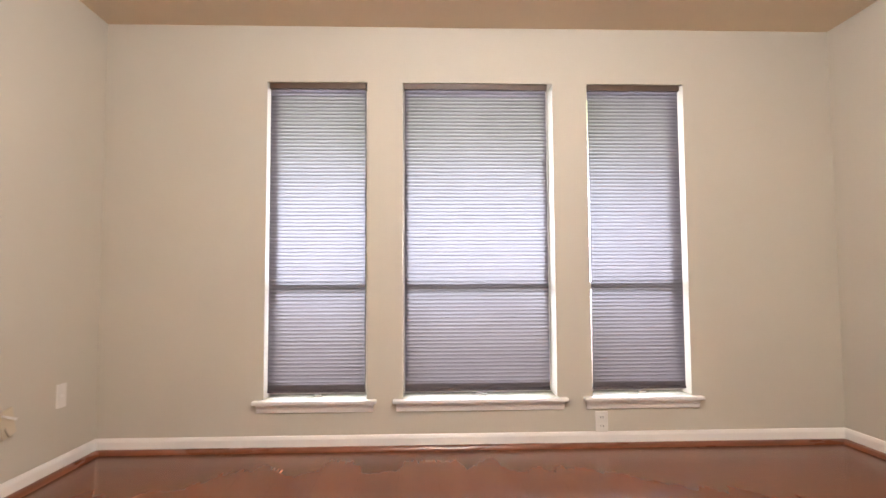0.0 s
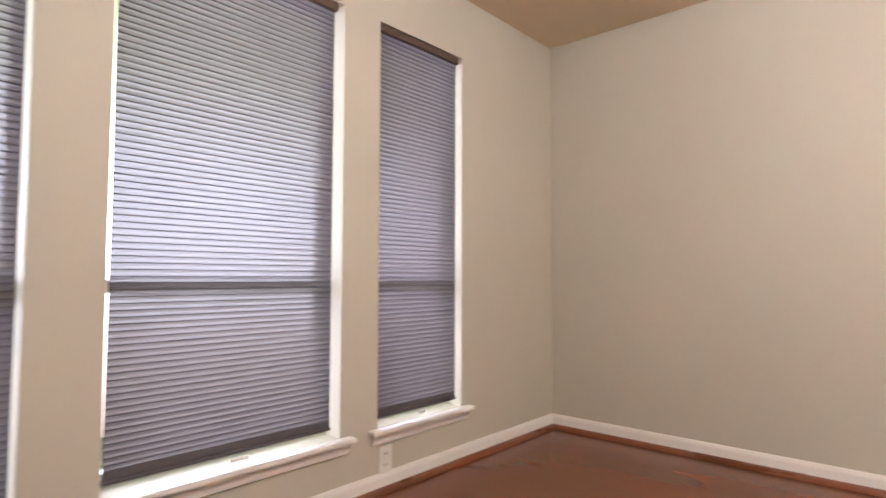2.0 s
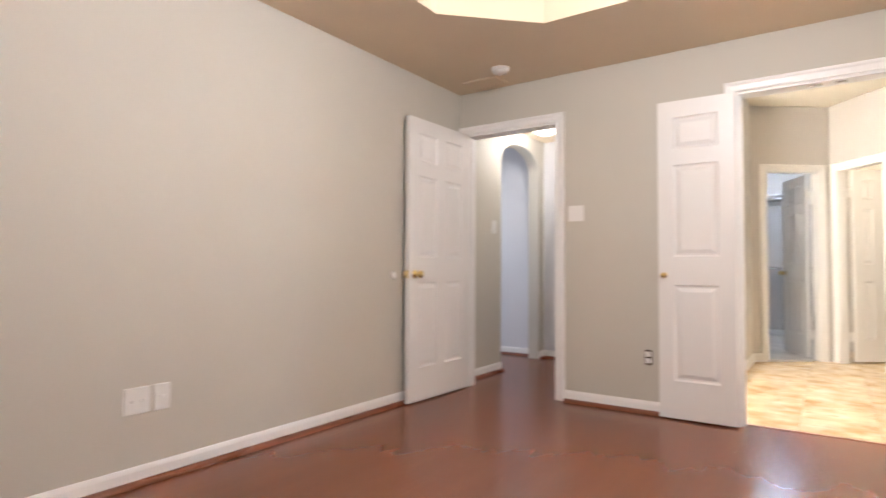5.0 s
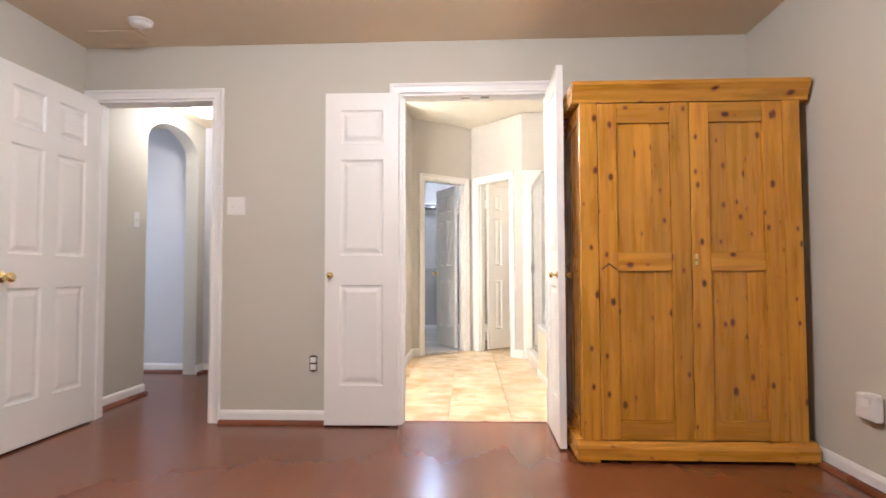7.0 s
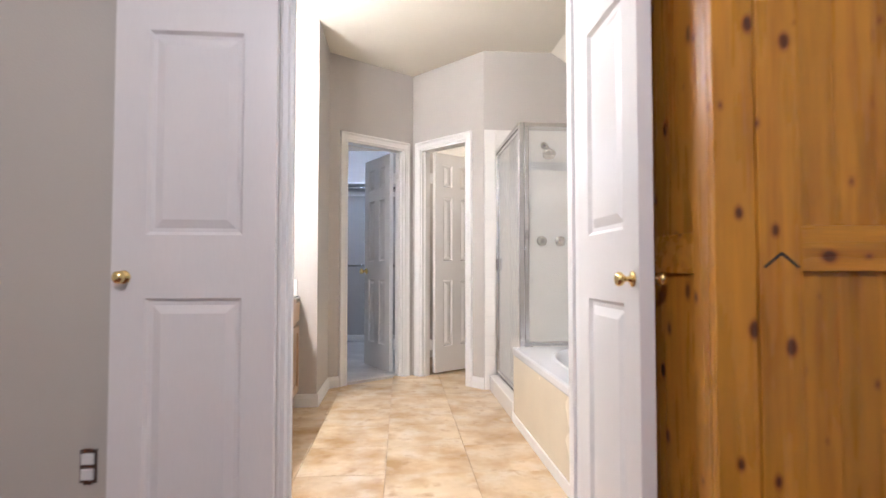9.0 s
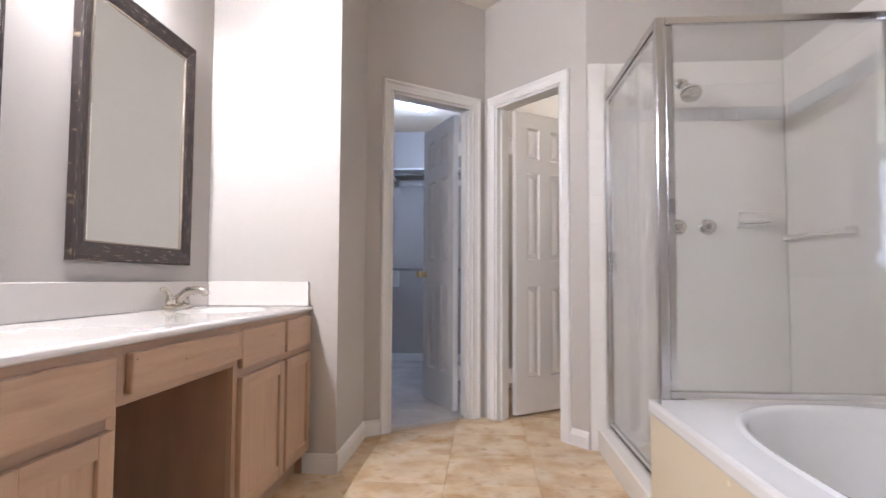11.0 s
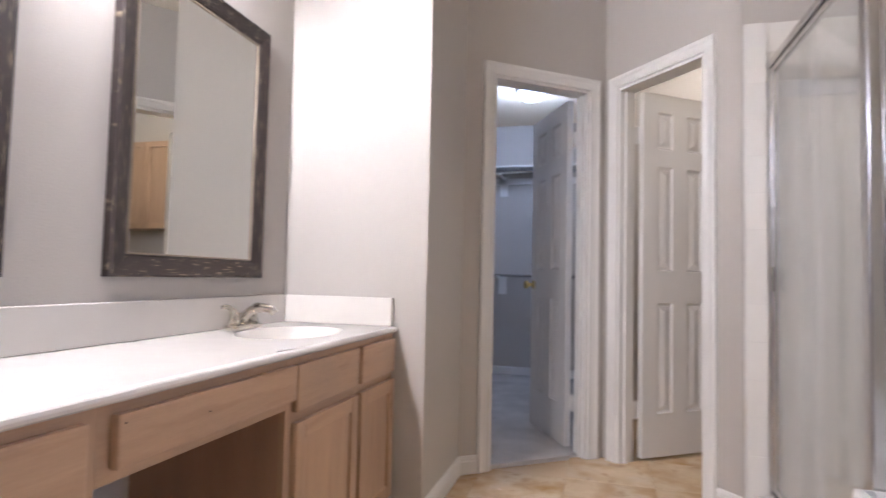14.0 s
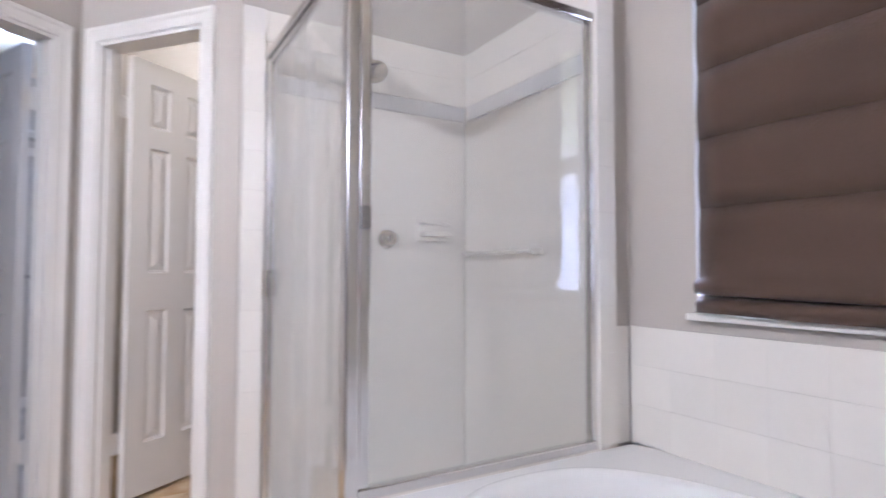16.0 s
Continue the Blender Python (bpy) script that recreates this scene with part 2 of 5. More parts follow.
def glass(name, tint, gloss_rough, haze=0.0):
    m, n, k = plain_nodes(name)
    out, mix = n.new("ShaderNodeOutputMaterial"), n.new("ShaderNodeMixShader")
    tr, gl, lw = n.new("ShaderNodeBsdfTransparent"), n.new("ShaderNodeBsdfGlossy"), n.new("ShaderNodeLayerWeight")
    power, rng = n.new("ShaderNodeMath"), n.new("ShaderNodeMapRange")
    tr.inputs[0].default_value = tint
    gl.inputs["Roughness"].default_value = gloss_rough
    power.operation = 'POWER'
    power.inputs[1].default_value = 4.0
    k.new(lw.outputs["Facing"], power.inputs[0])
    rng.inputs["To Min"].default_value, rng.inputs["To Max"].default_value = 0.035, 0.75
    k.new(power.outputs[0], rng.inputs[0])
    k.new(rng.outputs[0], mix.inputs[0])
    k.new(tr.outputs[0], mix.inputs[1])
    k.new(gl.outputs[0], mix.inputs[2])
    film, haze_mix = n.new("ShaderNodeBsdfDiffuse"), n.new("ShaderNodeMixShader")
    film.inputs[0].default_value = (0.8, 0.8, 0.78, 1)
    haze_mix.inputs[0].default_value = haze
    k.new(mix.outputs[0], haze_mix.inputs[1])
    k.new(film.outputs[0], haze_mix.inputs[2])
    k.new(haze_mix.outputs[0], out.inputs[0])
    return m


GLASS = glass("clear_glass", (0.95, 0.97, 0.96, 1), 0.02)
SHGLASS = glass("shower_glass", (0.96, 0.965, 0.955, 1), 0.03, 0.11)


def mirror_material():
    m, n, k = plain_nodes("mirror_silver")
    out, gl = n.new("ShaderNodeOutputMaterial"), n.new("ShaderNodeBsdfGlossy")
    gl.inputs[0].default_value, gl.inputs["Roughness"].default_value = (0.88, 0.90, 0.88, 1), 0.004
    k.new(gl.outputs[0], out.inputs[0])
    return m


MIRROR = mirror_material()


def emitter(name, color, strength):
    m, n, k = plain_nodes(name)
    out, em = n.new("ShaderNodeOutputMaterial"), n.new("ShaderNodeEmission")
    em.inputs[0].default_value, em.inputs[1].default_value = color, strength
    k.new(em.outputs[0], out.inputs[0])
    return m


BULB = emitter("lit_frosted_bulb", (1.0, 0.89, 0.725, 1), 720.0)
DOMEW = emitter("lit_warm_dome", (1.0, 0.87, 0.70, 1), 9.0)
DOMEC = emitter("lit_cool_dome", (0.72, 0.84, 1.0, 1), 12.0)


def blind_cloth(name, low, high, open_weave):
    """Cloth that lets daylight through, partly scattered and partly straight through its weave."""
    m, n, k = plain_nodes(name)
    out, mix, mix2 = n.new("ShaderNodeOutputMaterial"), n.new("ShaderNodeMixShader"), n.new("ShaderNodeMixShader")
    tl, df, tr = n.new("ShaderNodeBsdfTranslucent"), n.new("ShaderNodeBsdfDiffuse"), n.new("ShaderNodeBsdfRefraction")
    tr.inputs["Roughness"].default_value, tr.inputs["IOR"].default_value = 0.45, 1.25
    co, mp, no = n.new("ShaderNodeTexCoord"), n.new("ShaderNodeMapping"), n.new("ShaderNodeTexNoise")
    mp.inputs["Scale"].default_value = (3, 1, 5)
    no.inputs["Scale"].default_value, no.inputs["Detail"].default_value = 3.0, 4.0
    k.new(co.outputs["Object"], mp.inputs[0])
    k.new(mp.outputs[0], no.inputs["Vector"])
    ramp = n.new("ShaderNodeValToRGB")
    ramp.color_ramp.elements[0].position, ramp.color_ramp.elements[0].color = 0.3, low
    ramp.color_ramp.elements[1].position, ramp.color_ramp.elements[1].color = 0.75, high
    k.new(no.outputs[0], ramp.inputs[0])
    k.new(ramp.outputs[0], tl.inputs[0])
    k.new(ramp.outputs[0], df.inputs[0])
    mix.inputs[0].default_value = 0.5
    k.new(tl.outputs[0], mix.inputs[1])
    k.new(df.outputs[0], mix.inputs[2])
    mix2.inputs[0].default_value = open_weave
    k.new(mix.outputs[0], mix2.inputs[1])
    k.new(tr.outputs[0], mix2.inputs[2])
    k.new(mix2.outputs[0], out.inputs[0])
    return m


BLIND = blind_cloth("honeycomb_cloth", (0.104, 0.091, 0.099, 1), (0.118, 0.104, 0.113, 1), 0.036)
SEAM = blind_cloth("honeycomb_seam", (0.080, 0.070, 0.077, 1), (0.088, 0.077, 0.085, 1), 0.026)


def outdoors(strength, name):
    """Added glow standing in for daylight beyond a window: grass below, haze, leaves above."""
    m, n, k = plain_nodes(name)
    out, em = n.new("ShaderNodeOutputMaterial"), n.new("ShaderNodeEmission")
    co, sep, ramp, rng = n.new("ShaderNodeTexCoord"), n.new("ShaderNodeSeparateXYZ"), n.new("ShaderNodeValToRGB"), n.new("ShaderNodeMapRange")
    no, mul = n.new("ShaderNodeTexNoise"), n.new("ShaderNodeMath")
    k.new(co.outputs["Object"], sep.inputs[0])
    no.inputs["Scale"].default_value = 1.6
    k.new(co.outputs["Object"], no.inputs["Vector"])
    mul.operation = 'MULTIPLY_ADD'
    mul.inputs[1].default_value = 0.5
    k.new(no.outputs[0], mul.inputs[0])
    k.new(sep.outputs[2], mul.inputs[2])
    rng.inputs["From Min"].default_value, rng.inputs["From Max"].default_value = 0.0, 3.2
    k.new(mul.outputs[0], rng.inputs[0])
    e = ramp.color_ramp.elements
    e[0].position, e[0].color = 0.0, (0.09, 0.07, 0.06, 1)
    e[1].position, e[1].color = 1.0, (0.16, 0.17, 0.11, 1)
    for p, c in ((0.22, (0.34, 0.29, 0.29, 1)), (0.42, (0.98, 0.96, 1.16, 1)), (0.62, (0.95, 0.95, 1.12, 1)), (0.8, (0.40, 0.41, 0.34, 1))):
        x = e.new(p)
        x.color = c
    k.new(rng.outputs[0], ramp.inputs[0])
    # shade put into the glow: dimmed towards +x to darken the right-hand blind
    side_fade, dim = n.new("ShaderNodeMapRange"), n.new("ShaderNodeMix")
    side_fade.inputs["From Min"].default_value, side_fade.inputs["From Max"].default_value = 2.3, 4.0
    k.new(sep.outputs[0], side_fade.inputs[0])
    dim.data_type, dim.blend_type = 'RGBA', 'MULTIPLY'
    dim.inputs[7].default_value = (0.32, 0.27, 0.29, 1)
    k.new(side_fade.outputs[0], dim.inputs[0])
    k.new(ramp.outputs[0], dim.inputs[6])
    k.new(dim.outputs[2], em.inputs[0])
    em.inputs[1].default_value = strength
    k.new(em.outputs[0], out.inputs[0])
    return m


OUTDOORS = outdoors(21.0, "outdoor_glow")

# ------------------------------------------------------------------ mesh tools
# rooms are laid out from their own origins
HOME, BATH = Matrix(), Matrix.Translation((-0.03, -0.06, 0.0))
ORIGIN = HOME


def cuboid(bm, a, b, m=None, bevel=0.0):
    """Adds a box from corner a to corner b, with rounded edges if bevel is given."""
    a, b = [min(p, q) for p, q in zip(a, b)], [max(p, q) for p, q in zip(a, b)]
    v = [bm.verts.new((x, y, z)) for x in (a[0], b[0]) for y in (a[1], b[1]) for z in (a[2], b[2])]
    f = [bm.faces.new([v[i] for i in q]) for q in ((0, 1, 3, 2), (4, 6, 7, 5), (0, 4, 5, 1), (2, 3, 7, 6), (0, 2, 6, 4), (1, 5, 7, 3))]
    if bevel:
        edges = list({e for q in f for e in q.edges})
        r = bmesh.ops.bevel(bm, geom=edges, offset=bevel, segments=2, profile=0.6, affect='EDGES', clamp_overlap=True)
        v = list({x for q in r["faces"] for x in q.verts} | {x for x in v if x.is_valid})
    if m is not None:
        bmesh.ops.transform(bm, matrix=m, verts=[x for x in v if x.is_valid])
    return bm


def box(a, b, bevel=0.0, m=None):
    return cuboid(bmesh.new(), a, b, m, bevel)


def lathe(profile, segments=24, m=None, bm=None):
    """Turns a list of (radius, height) about z."""
    bm = bm or bmesh.new()
    rings = []
    for r, z in profile:
        rings.append([bm.verts.new((max(r, 1e-4) * math.cos(2 * math.pi * i / segments), max(r, 1e-4) * math.sin(2 * math.pi * i / segments), z)) for i in range(segments)])
    for p, q in zip(rings, rings[1:]):
        for i in range(segments):
            j = (i + 1) % segments
            bm.faces.new((p[i], p[j], q[j], q[i]))
    bm.faces.new(rings[0][::-1])
    bm.faces.new(rings[-1])
    for f in bm.faces:
        f.smooth = True
    if m is not None:
        bmesh.ops.transform(bm, matrix=m, verts=[v for r in rings for v in r])
    return bm


def tube(points, radii, segments=12, bm=None):
    """A round bar along points, with a radius at each."""
    bm = bm or bmesh.new()
    pts = [Vector(p) for p in points]
    if isinstance(radii, (int, float)):
        radii = [radii] * len(pts)
    rings = []
    for i, p in enumerate(pts):
        d = (pts[min(i + 1, len(pts) - 1)] - pts[max(i - 1, 0)]).normalized()
        side = d.orthogonal().normalized() if not rings else (last - d * last.dot(d)).normalized()
        last, up = side, d.cross(side)
        rings.append([bm.verts.new(p + radii[i] * (math.cos(a) * side + math.sin(a) * up)) for a in (2 * math.pi * j / segments for j in range(segments))])
    for p, q in zip(rings, rings[1:]):
        for i in range(segments):
            j = (i + 1) % segments
            bm.faces.new((p[i], p[j], q[j], q[i]))
    bm.faces.new(rings[0][::-1])
    bm.faces.new(rings[-1])
    for f in bm.faces:
        f.smooth = True
    return bm


def extrude_profile(points, length, m=None, bm=None):
    """A moulding: the outline (y, z) drawn along x from 0 to length."""
    bm = bm or bmesh.new()
    a = [bm.verts.new((0, y, z)) for y, z in points]
    b = [bm.verts.new((length, y, z)) for y, z in points]
    n = len(points)
    for i in range(n):
        bm.faces.new((a[i], a[(i + 1) % n], b[(i + 1) % n], b[i]))
    bm.faces.new(a[::-1])
    bm.faces.new(b)
    if m is not None:
        bmesh.ops.transform(bm, matrix=m, verts=a + b)
    return bm


def finish(bm, name):
    bmesh.ops.recalc_face_normals(bm, faces=bm.faces)
    me = bpy.data.meshes.new(name)
    bm.to_mesh(me)
    bm.free()
    return me


def part(name, bm, material, parent=None, label=""):
    """Links a bmesh as one mesh object, under a thing or a part if parent is given."""
    me = finish(bm, name)
    me.materials.append(material)
    ob = new(name, me)
    if parent is not None:
        ob.parent = parent
    return tagged(ob, label)


def thing(name, m, label, category, group="", kind=""):
    """An Empty at a thing's base."""
    ob = new(name)
    ob.empty_display_size = 0.1
    ob.matrix_world = ORIGIN @ m
    return tagged(ob, label, category, group, kind)


def setting(name, bm, material, label, m=None, category=""):
    ob = part(name, bm, material)
    ob.matrix_world = ORIGIN @ (m or Matrix())
    return tagged(ob, label, category, "", "structure")


def slab(length, thick, height, holes=(), z0=0.0):
    """A wall along local x, from y 0 back to -thick, with openings (x0, x1, z0, z1)."""
    bm = bmesh.new()
    xs = sorted({0.0, length, *[v for h in holes for v in h[:2]]})
    zs = sorted({z0, height, *[v for h in holes for v in h[2:]]})
    solid = {}
    for i in range(len(xs) - 1):
        for j in range(len(zs) - 1):
            cx, cz = (xs[i] + xs[i + 1]) / 2, (zs[j] + zs[j + 1]) / 2
            solid[i, j] = not any(h[0] < cx < h[1] and h[2] < cz < h[3] for h in holes)
    cache = {}

    def vert(x, y, z):
        if (x, y, z) not in cache:
            cache[x, y, z] = bm.verts.new((x, y, z))
        return cache[x, y, z]

    for (i, j), s in solid.items():
        if not s:
            continue
        a, b, c, d = xs[i], xs[i + 1], zs[j], zs[j + 1]
        bm.faces.new([vert(*p) for p in ((a, 0, c), (b, 0, c), (b, 0, d), (a, 0, d))])
        bm.faces.new([vert(*p) for p in ((a, -thick, c), (a, -thick, d), (b, -thick, d), (b, -thick, c))])
        for di, dj, q in ((-1, 0, ((a, 0, c), (a, 0, d), (a, -thick, d), (a, -thick, c))), (1, 0, ((b, 0, c), (b, -thick, c), (b, -thick, d), (b, 0, d))),
                          (0, -1, ((a, 0, c), (a, -thick, c), (b, -thick, c), (b, 0, c))), (0, 1, ((a, 0, d), (b, 0, d), (b, -thick, d), (a, -thick, d)))):
            if not solid.get((i + di, j + dj), False):
                bm.faces.new([vert(*p) for p in q])
    return bm


def along(p, q, face_left=False):
    """The pose of a wall from p to q: local x runs along it, local +y is its seen side."""
    a = math.degrees(math.atan2(q[1] - p[1], q[0] - p[0]))
    return pose(p[0], p[1], 0, 0, 0, a), math.hypot(q[0] - p[0], q[1] - p[1])


# ------------------------------------------------------------------ plan
X0, X1, Y0, Y1, H = -1.14, 3.04, -1.30, 3.24, 2.39       # bedroom
BY = -1.42                                                # bath side of the wall between
BX1, BH = 1.87, 2.69                                      # vanity wall, bath ceiling
VEND = -3.45                                              # wall at the vanity's end
TUBX, SHX, SHY, SHF = -1.11, -1.0, -3.90, -3.02           # tub wall, shower wall, shower back, shower front
CA, CC, CB = Vector((1.118, -4.133)), Vector((0.56, -4.565)), Vector((0.08, -4.003))
CLDIR, WCDIR = (CA - CC).normalized(), (CB - CC).normalized()
CSTART = CC + CLDIR * ((1.24 - CC.x) / CLDIR.x)           # where the closet wall meets the short side wall
CD = CC + WCDIR * ((SHY - 0.02 - CC.y) / WCDIR.y)         # outer corner beside the shower
DOOR_H = 2.035

# ------------------------------------------------------------------ bedroom shell
WINDOWS = [(-0.242, 0.325), (0.525, 1.390), (1.590, 2.158)]
WZ0, WZ1 = 0.275, 2.065
m, n = along((X1 + 0.16, Y1), (X0 - 0.12, Y1))
setting("wall_north", slab(n, 0.22, 2.75, [(X1 + 0.16 - b, X1 + 0.16 - a, WZ0, WZ1) for a, b in WINDOWS]), WALL,
        "greige painted wall with three tall windows", m, "wall")
m, n = along((X1, Y0 - 0.12), (X1, Y1))
setting("wall_east", slab(n, 0.16, 2.75), WALL, "plain greige painted bedroom wall", m, "wall")
m, n = along((X0, Y1), (X0, Y0 - 0.12))
setting("wall_west", slab(n, 0.12, 2.75), WALL, "plain greige painted wall beside the wardrobe", m, "wall")
OPA, OPB = (2.186, 2.972), (0.065, 0.995)
m, n = along((X0, Y0), (X1, Y0))
setting("wall_south", slab(n, 0.12, 2.75, [(OPA[0] - X0, OPA[1] - X0, 0.0, DOOR_H + 0.01), (OPB[0] - X0, OPB[1] - X0, 0.0, DOOR_H + 0.02)]), WALL,
        "greige wall with a hall doorway and a double doorway", m, "wall")


def tray_ceiling():
    bm = bmesh.new()
    x0, x1, y0, y1, c = -0.435, 2.335, -0.42, 2.36, 0.45
    octo = [(x1, y0 + c), (x1, y1 - c), (x1 - c, y1), (x0 + c, y1), (x0, y1 - c), (x0, y0 + c), (x0 + c, y0), (x1 - c, y0)]
    low = [bm.verts.new((x, y, H)) for x, y in octo]
    top = [bm.verts.new((x, y, H + 0.27)) for x, y in octo]
    out = [bm.verts.new((x, y, H)) for x, y in ((X1 + 0.1, Y0 - 0.06), (X1 + 0.1, Y1 + 0.1), (X0 - 0.1, Y1 + 0.1), (X0 - 0.1, Y0 - 0.06))]
    for i in range(8):
        bm.faces.new((low[i], low[(i + 1) % 8], top[(i + 1) % 8], top[i]))
    bm.faces.new(top)
    for i in range(4):
        bm.faces.new((out[i], out[(i + 1) % 4], low[(2 * i + 1) % 8], low[2 * i]))
        bm.faces.new((out[(i + 1) % 4], low[(2 * i + 2) % 8], low[2 * i + 1]))
    return bm


setting("ceiling", tray_ceiling(), CEIL, "tan painted ceiling with a raised octagonal tray", None, "ceiling")
setting("roof_slab", box((-2.6, -7.6, 2.80), (5.6, 3.5, 2.92)), CEIL, "flat slab closing the house above", None, "roof")
setting("floor", box((X0 - 0.1, -3.2, -0.12), (5.2, Y1 + 0.1, -0.012)), SHOE, "dark subfloor under the wood boards", None, "floor")
floor_base = bpy.data.objects["floor"]

# ------------------------------------------------------------------ bathroom, closet, hall shells
def wall(name, p, q, thick, height, label, holes=(), material=None, z0=0.0):
    m, n = along(p, q)
    return setting(name, slab(n, thick, height, holes, z0), material or (BWALL if ORIGIN is BATH else WALL), label, m, "wall")


TOP = 2.80
ORIGIN = BATH
wall("wall_vanity", (BX1, BY + 0.055), (BX1, VEND - 0.12), -0.12, TOP, "pale greige wall behind the vanity")
wall("wall_vanity_end", (1.24, VEND), (BX1, VEND), 0.12, TOP, "warm lit wall at the end of the vanity")
wall("wall_closet_return", (1.24, CSTART.y - 0.02), (1.24, VEND - 0.12), 0.12, TOP, "short greige wall beside the closet door")
CL0 = 0.045 + 0.062                                        # from the corner to the closet jamb
CLW, WCW = 0.59, 0.555
L_cl = (CSTART - CC).length
wall("wall_closet", tuple(CSTART), tuple(CC), -0.10, TOP, "greige slanted wall with the closet doorway", [(L_cl - CL0 - CLW, L_cl - CL0, 0.0, DOOR_H - 0.03)])
L_wc = (CD - CC).length
WC0 = 0.105
wall("wall_toilet_room", tuple(CC), tuple(CD), -0.10, TOP, "greige slanted wall with the toilet room doorway", [(WC0, WC0 + WCW, 0.0, DOOR_H - 0.03)])
wall("wall_shower_back", (SHX - 0.12, SHY - 0.015), (CD.x + 0.005, SHY - 0.015), 0.10, TOP, "greige wall above the shower tiles")
wall("wall_shower_side", (SHX - 0.015, SHF - 0.012), (SHX - 0.015, SHY - 0.1), 0.25, TOP, "greige wall beside the shower")
TW = (-2.768, -1.70, 0.90, 2.02)
m, n = along((TUBX, BY + 0.1), (TUBX, SHF - 0.03))
setting("wall_tub", slab(n, 0.16, TOP, [(BY + 0.1 - TW[1], BY + 0.1 - TW[0], TW[2], TW[3])]), BWALL, "greige wall with a shaded window over the tub", m, "wall")


def vault():
    """Flat over most of the bath, sloping down towards the outer wall."""
    bm = bmesh.new()
    xs = [(-1.35, BH - 0.646 * 0.81), (-0.54, BH), (2.05, BH)]
    a = [bm.verts.new((x, BY + 0.12, z)) for x, z in xs]
    b = [bm.verts.new((x, -4.75, z)) for x, z in xs]
    for i in range(2):
        bm.faces.new((a[i], a[i + 1], b[i + 1], b[i]))
    return bm


setting("ceiling_bath", vault(), BCEIL, "cream ceiling, flat and then sloping to the window wall", None, "ceiling")
setting("floor_bath", box((-1.3, -6.0, -0.12), (2.0, BY + 0.10, -0.010)), GROUT, "grout bed under the stone tiles", None, "floor")
floor_bath = bpy.data.objects["floor_bath"]

# closet and toilet room
wall("wall_closet_back", (0.2, -6.92), (1.92, -6.92), 0.12, TOP, "grey lit closet wall with hanging rods")
wall("wall_closet_side", (1.80, -3.50), (1.80, -6.95), -0.12, TOP, "plain closet side wall")
wall("wall_closet_partition", (0.50, -6.95), (0.50, -4.62), 0.10, TOP, "wall between closet and toilet room")
setting("ceiling_closet", box((0.45, -7.0, 2.50), (1.95, -4.70, 2.56)), CEIL, "pale closet ceiling", None, "ceiling")
wall("wall_toilet_room_back", (-1.30, -5.55), (0.55, -5.55), 0.10, TOP, "cream toilet room wall")
wall("wall_toilet_room_side", (-1.20, -3.95), (-1.20, -5.60), 0.12, TOP, "plain toilet room side wall")
bm = bmesh.new()
bm.faces.new([bm.verts.new((x, y, 2.60)) for x, y in ((-1.3, -5.7), (0.55, -5.7), (0.55, -4.66), (CD.x - 0.06, CD.y - 0.08), (-1.3, CD.y - 0.08))])
setting("ceiling_toilet_room", bm, BCEIL, "cream toilet room ceiling", None, "ceiling")
# carpet follows the slanted doorway
bm = bmesh.new()
e0, e1 = CC - CLDIR * 0.1, CSTART + CLDIR * 0.5
back = Vector((CLDIR.y, -CLDIR.x)) * 0.045
pts = [e0 + back, e1 + back, Vector((1.85, -7.0)), Vector((0.42, -7.0))]
lo = [bm.verts.new((p.x, p.y, -0.03)) for p in pts]
hi = [bm.verts.new((p.x, p.y, 0.012)) for p in pts]
bm.faces.new(hi)
bm.faces.new(lo[::-1])
for i in range(4):
    bm.faces.new((lo[i], lo[(i + 1) % 4], hi[(i + 1) % 4], hi[i]))
setting("floor_closet", bm, CARPET, "grey cut-pile closet carpet", None, "carpet")

ORIGIN = HOME
# hall with an arch
HX, HY = 3.09, -3.06
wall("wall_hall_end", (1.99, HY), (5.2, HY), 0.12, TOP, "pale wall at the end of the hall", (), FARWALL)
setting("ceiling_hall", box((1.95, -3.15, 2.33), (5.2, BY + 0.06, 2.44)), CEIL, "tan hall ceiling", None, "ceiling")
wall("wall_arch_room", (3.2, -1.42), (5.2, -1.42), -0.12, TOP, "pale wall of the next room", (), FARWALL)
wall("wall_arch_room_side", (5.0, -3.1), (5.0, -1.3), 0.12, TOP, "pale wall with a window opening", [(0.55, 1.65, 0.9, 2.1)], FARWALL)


def arch_wall():
    """Wall along the hall with a round-topped opening between y0 and y1."""
    bm = bmesh.new()
    y0, y1, spring, rise, top, t = -2.93, -2.10, 1.99, 0.21, 2.42, 0.12
    arc = [(y1 - (y1 - y0) * (1 - math.cos(math.pi * i / 20)) / 2, spring + rise * math.sin(math.pi * i / 20)) for i in range(21)]
    outline = [(BY, 0), (BY, top), (HY, top), (HY, 0), (y0, 0)] + arc[::-1] + [(y1, 0)]
    a = [bm.verts.new((HX, y, z)) for y, z in outline]
    b = [bm.verts.new((HX + t, y, z)) for y, z in outline]
    n = len(outline)
    for i in range(n):
        bm.faces.new((a[i], a[(i + 1) % n], b[(i + 1) % n], b[i]))
    for ring in (a, b):
        bm.faces.new([ring[0], ring[1], ring[-2], ring[-1]])
        bm.faces.new([ring[2], ring[3], ring[4], ring[5]])
        x = ring[0].co.x
        tops = [ring[2]] + [bm.verts.new((x, v.co.y, top)) for v in ring[6:-2]] + [ring[1]]
        for p, q, r, s in zip(ring[5:-1], ring[6:-1], tops[1:], tops):
            bm.faces.new((p, q, r, s))
    return bm


setting("wall_arch", arch_wall(), WALL, "greige hall wall with a rounded archway", None, "wall")
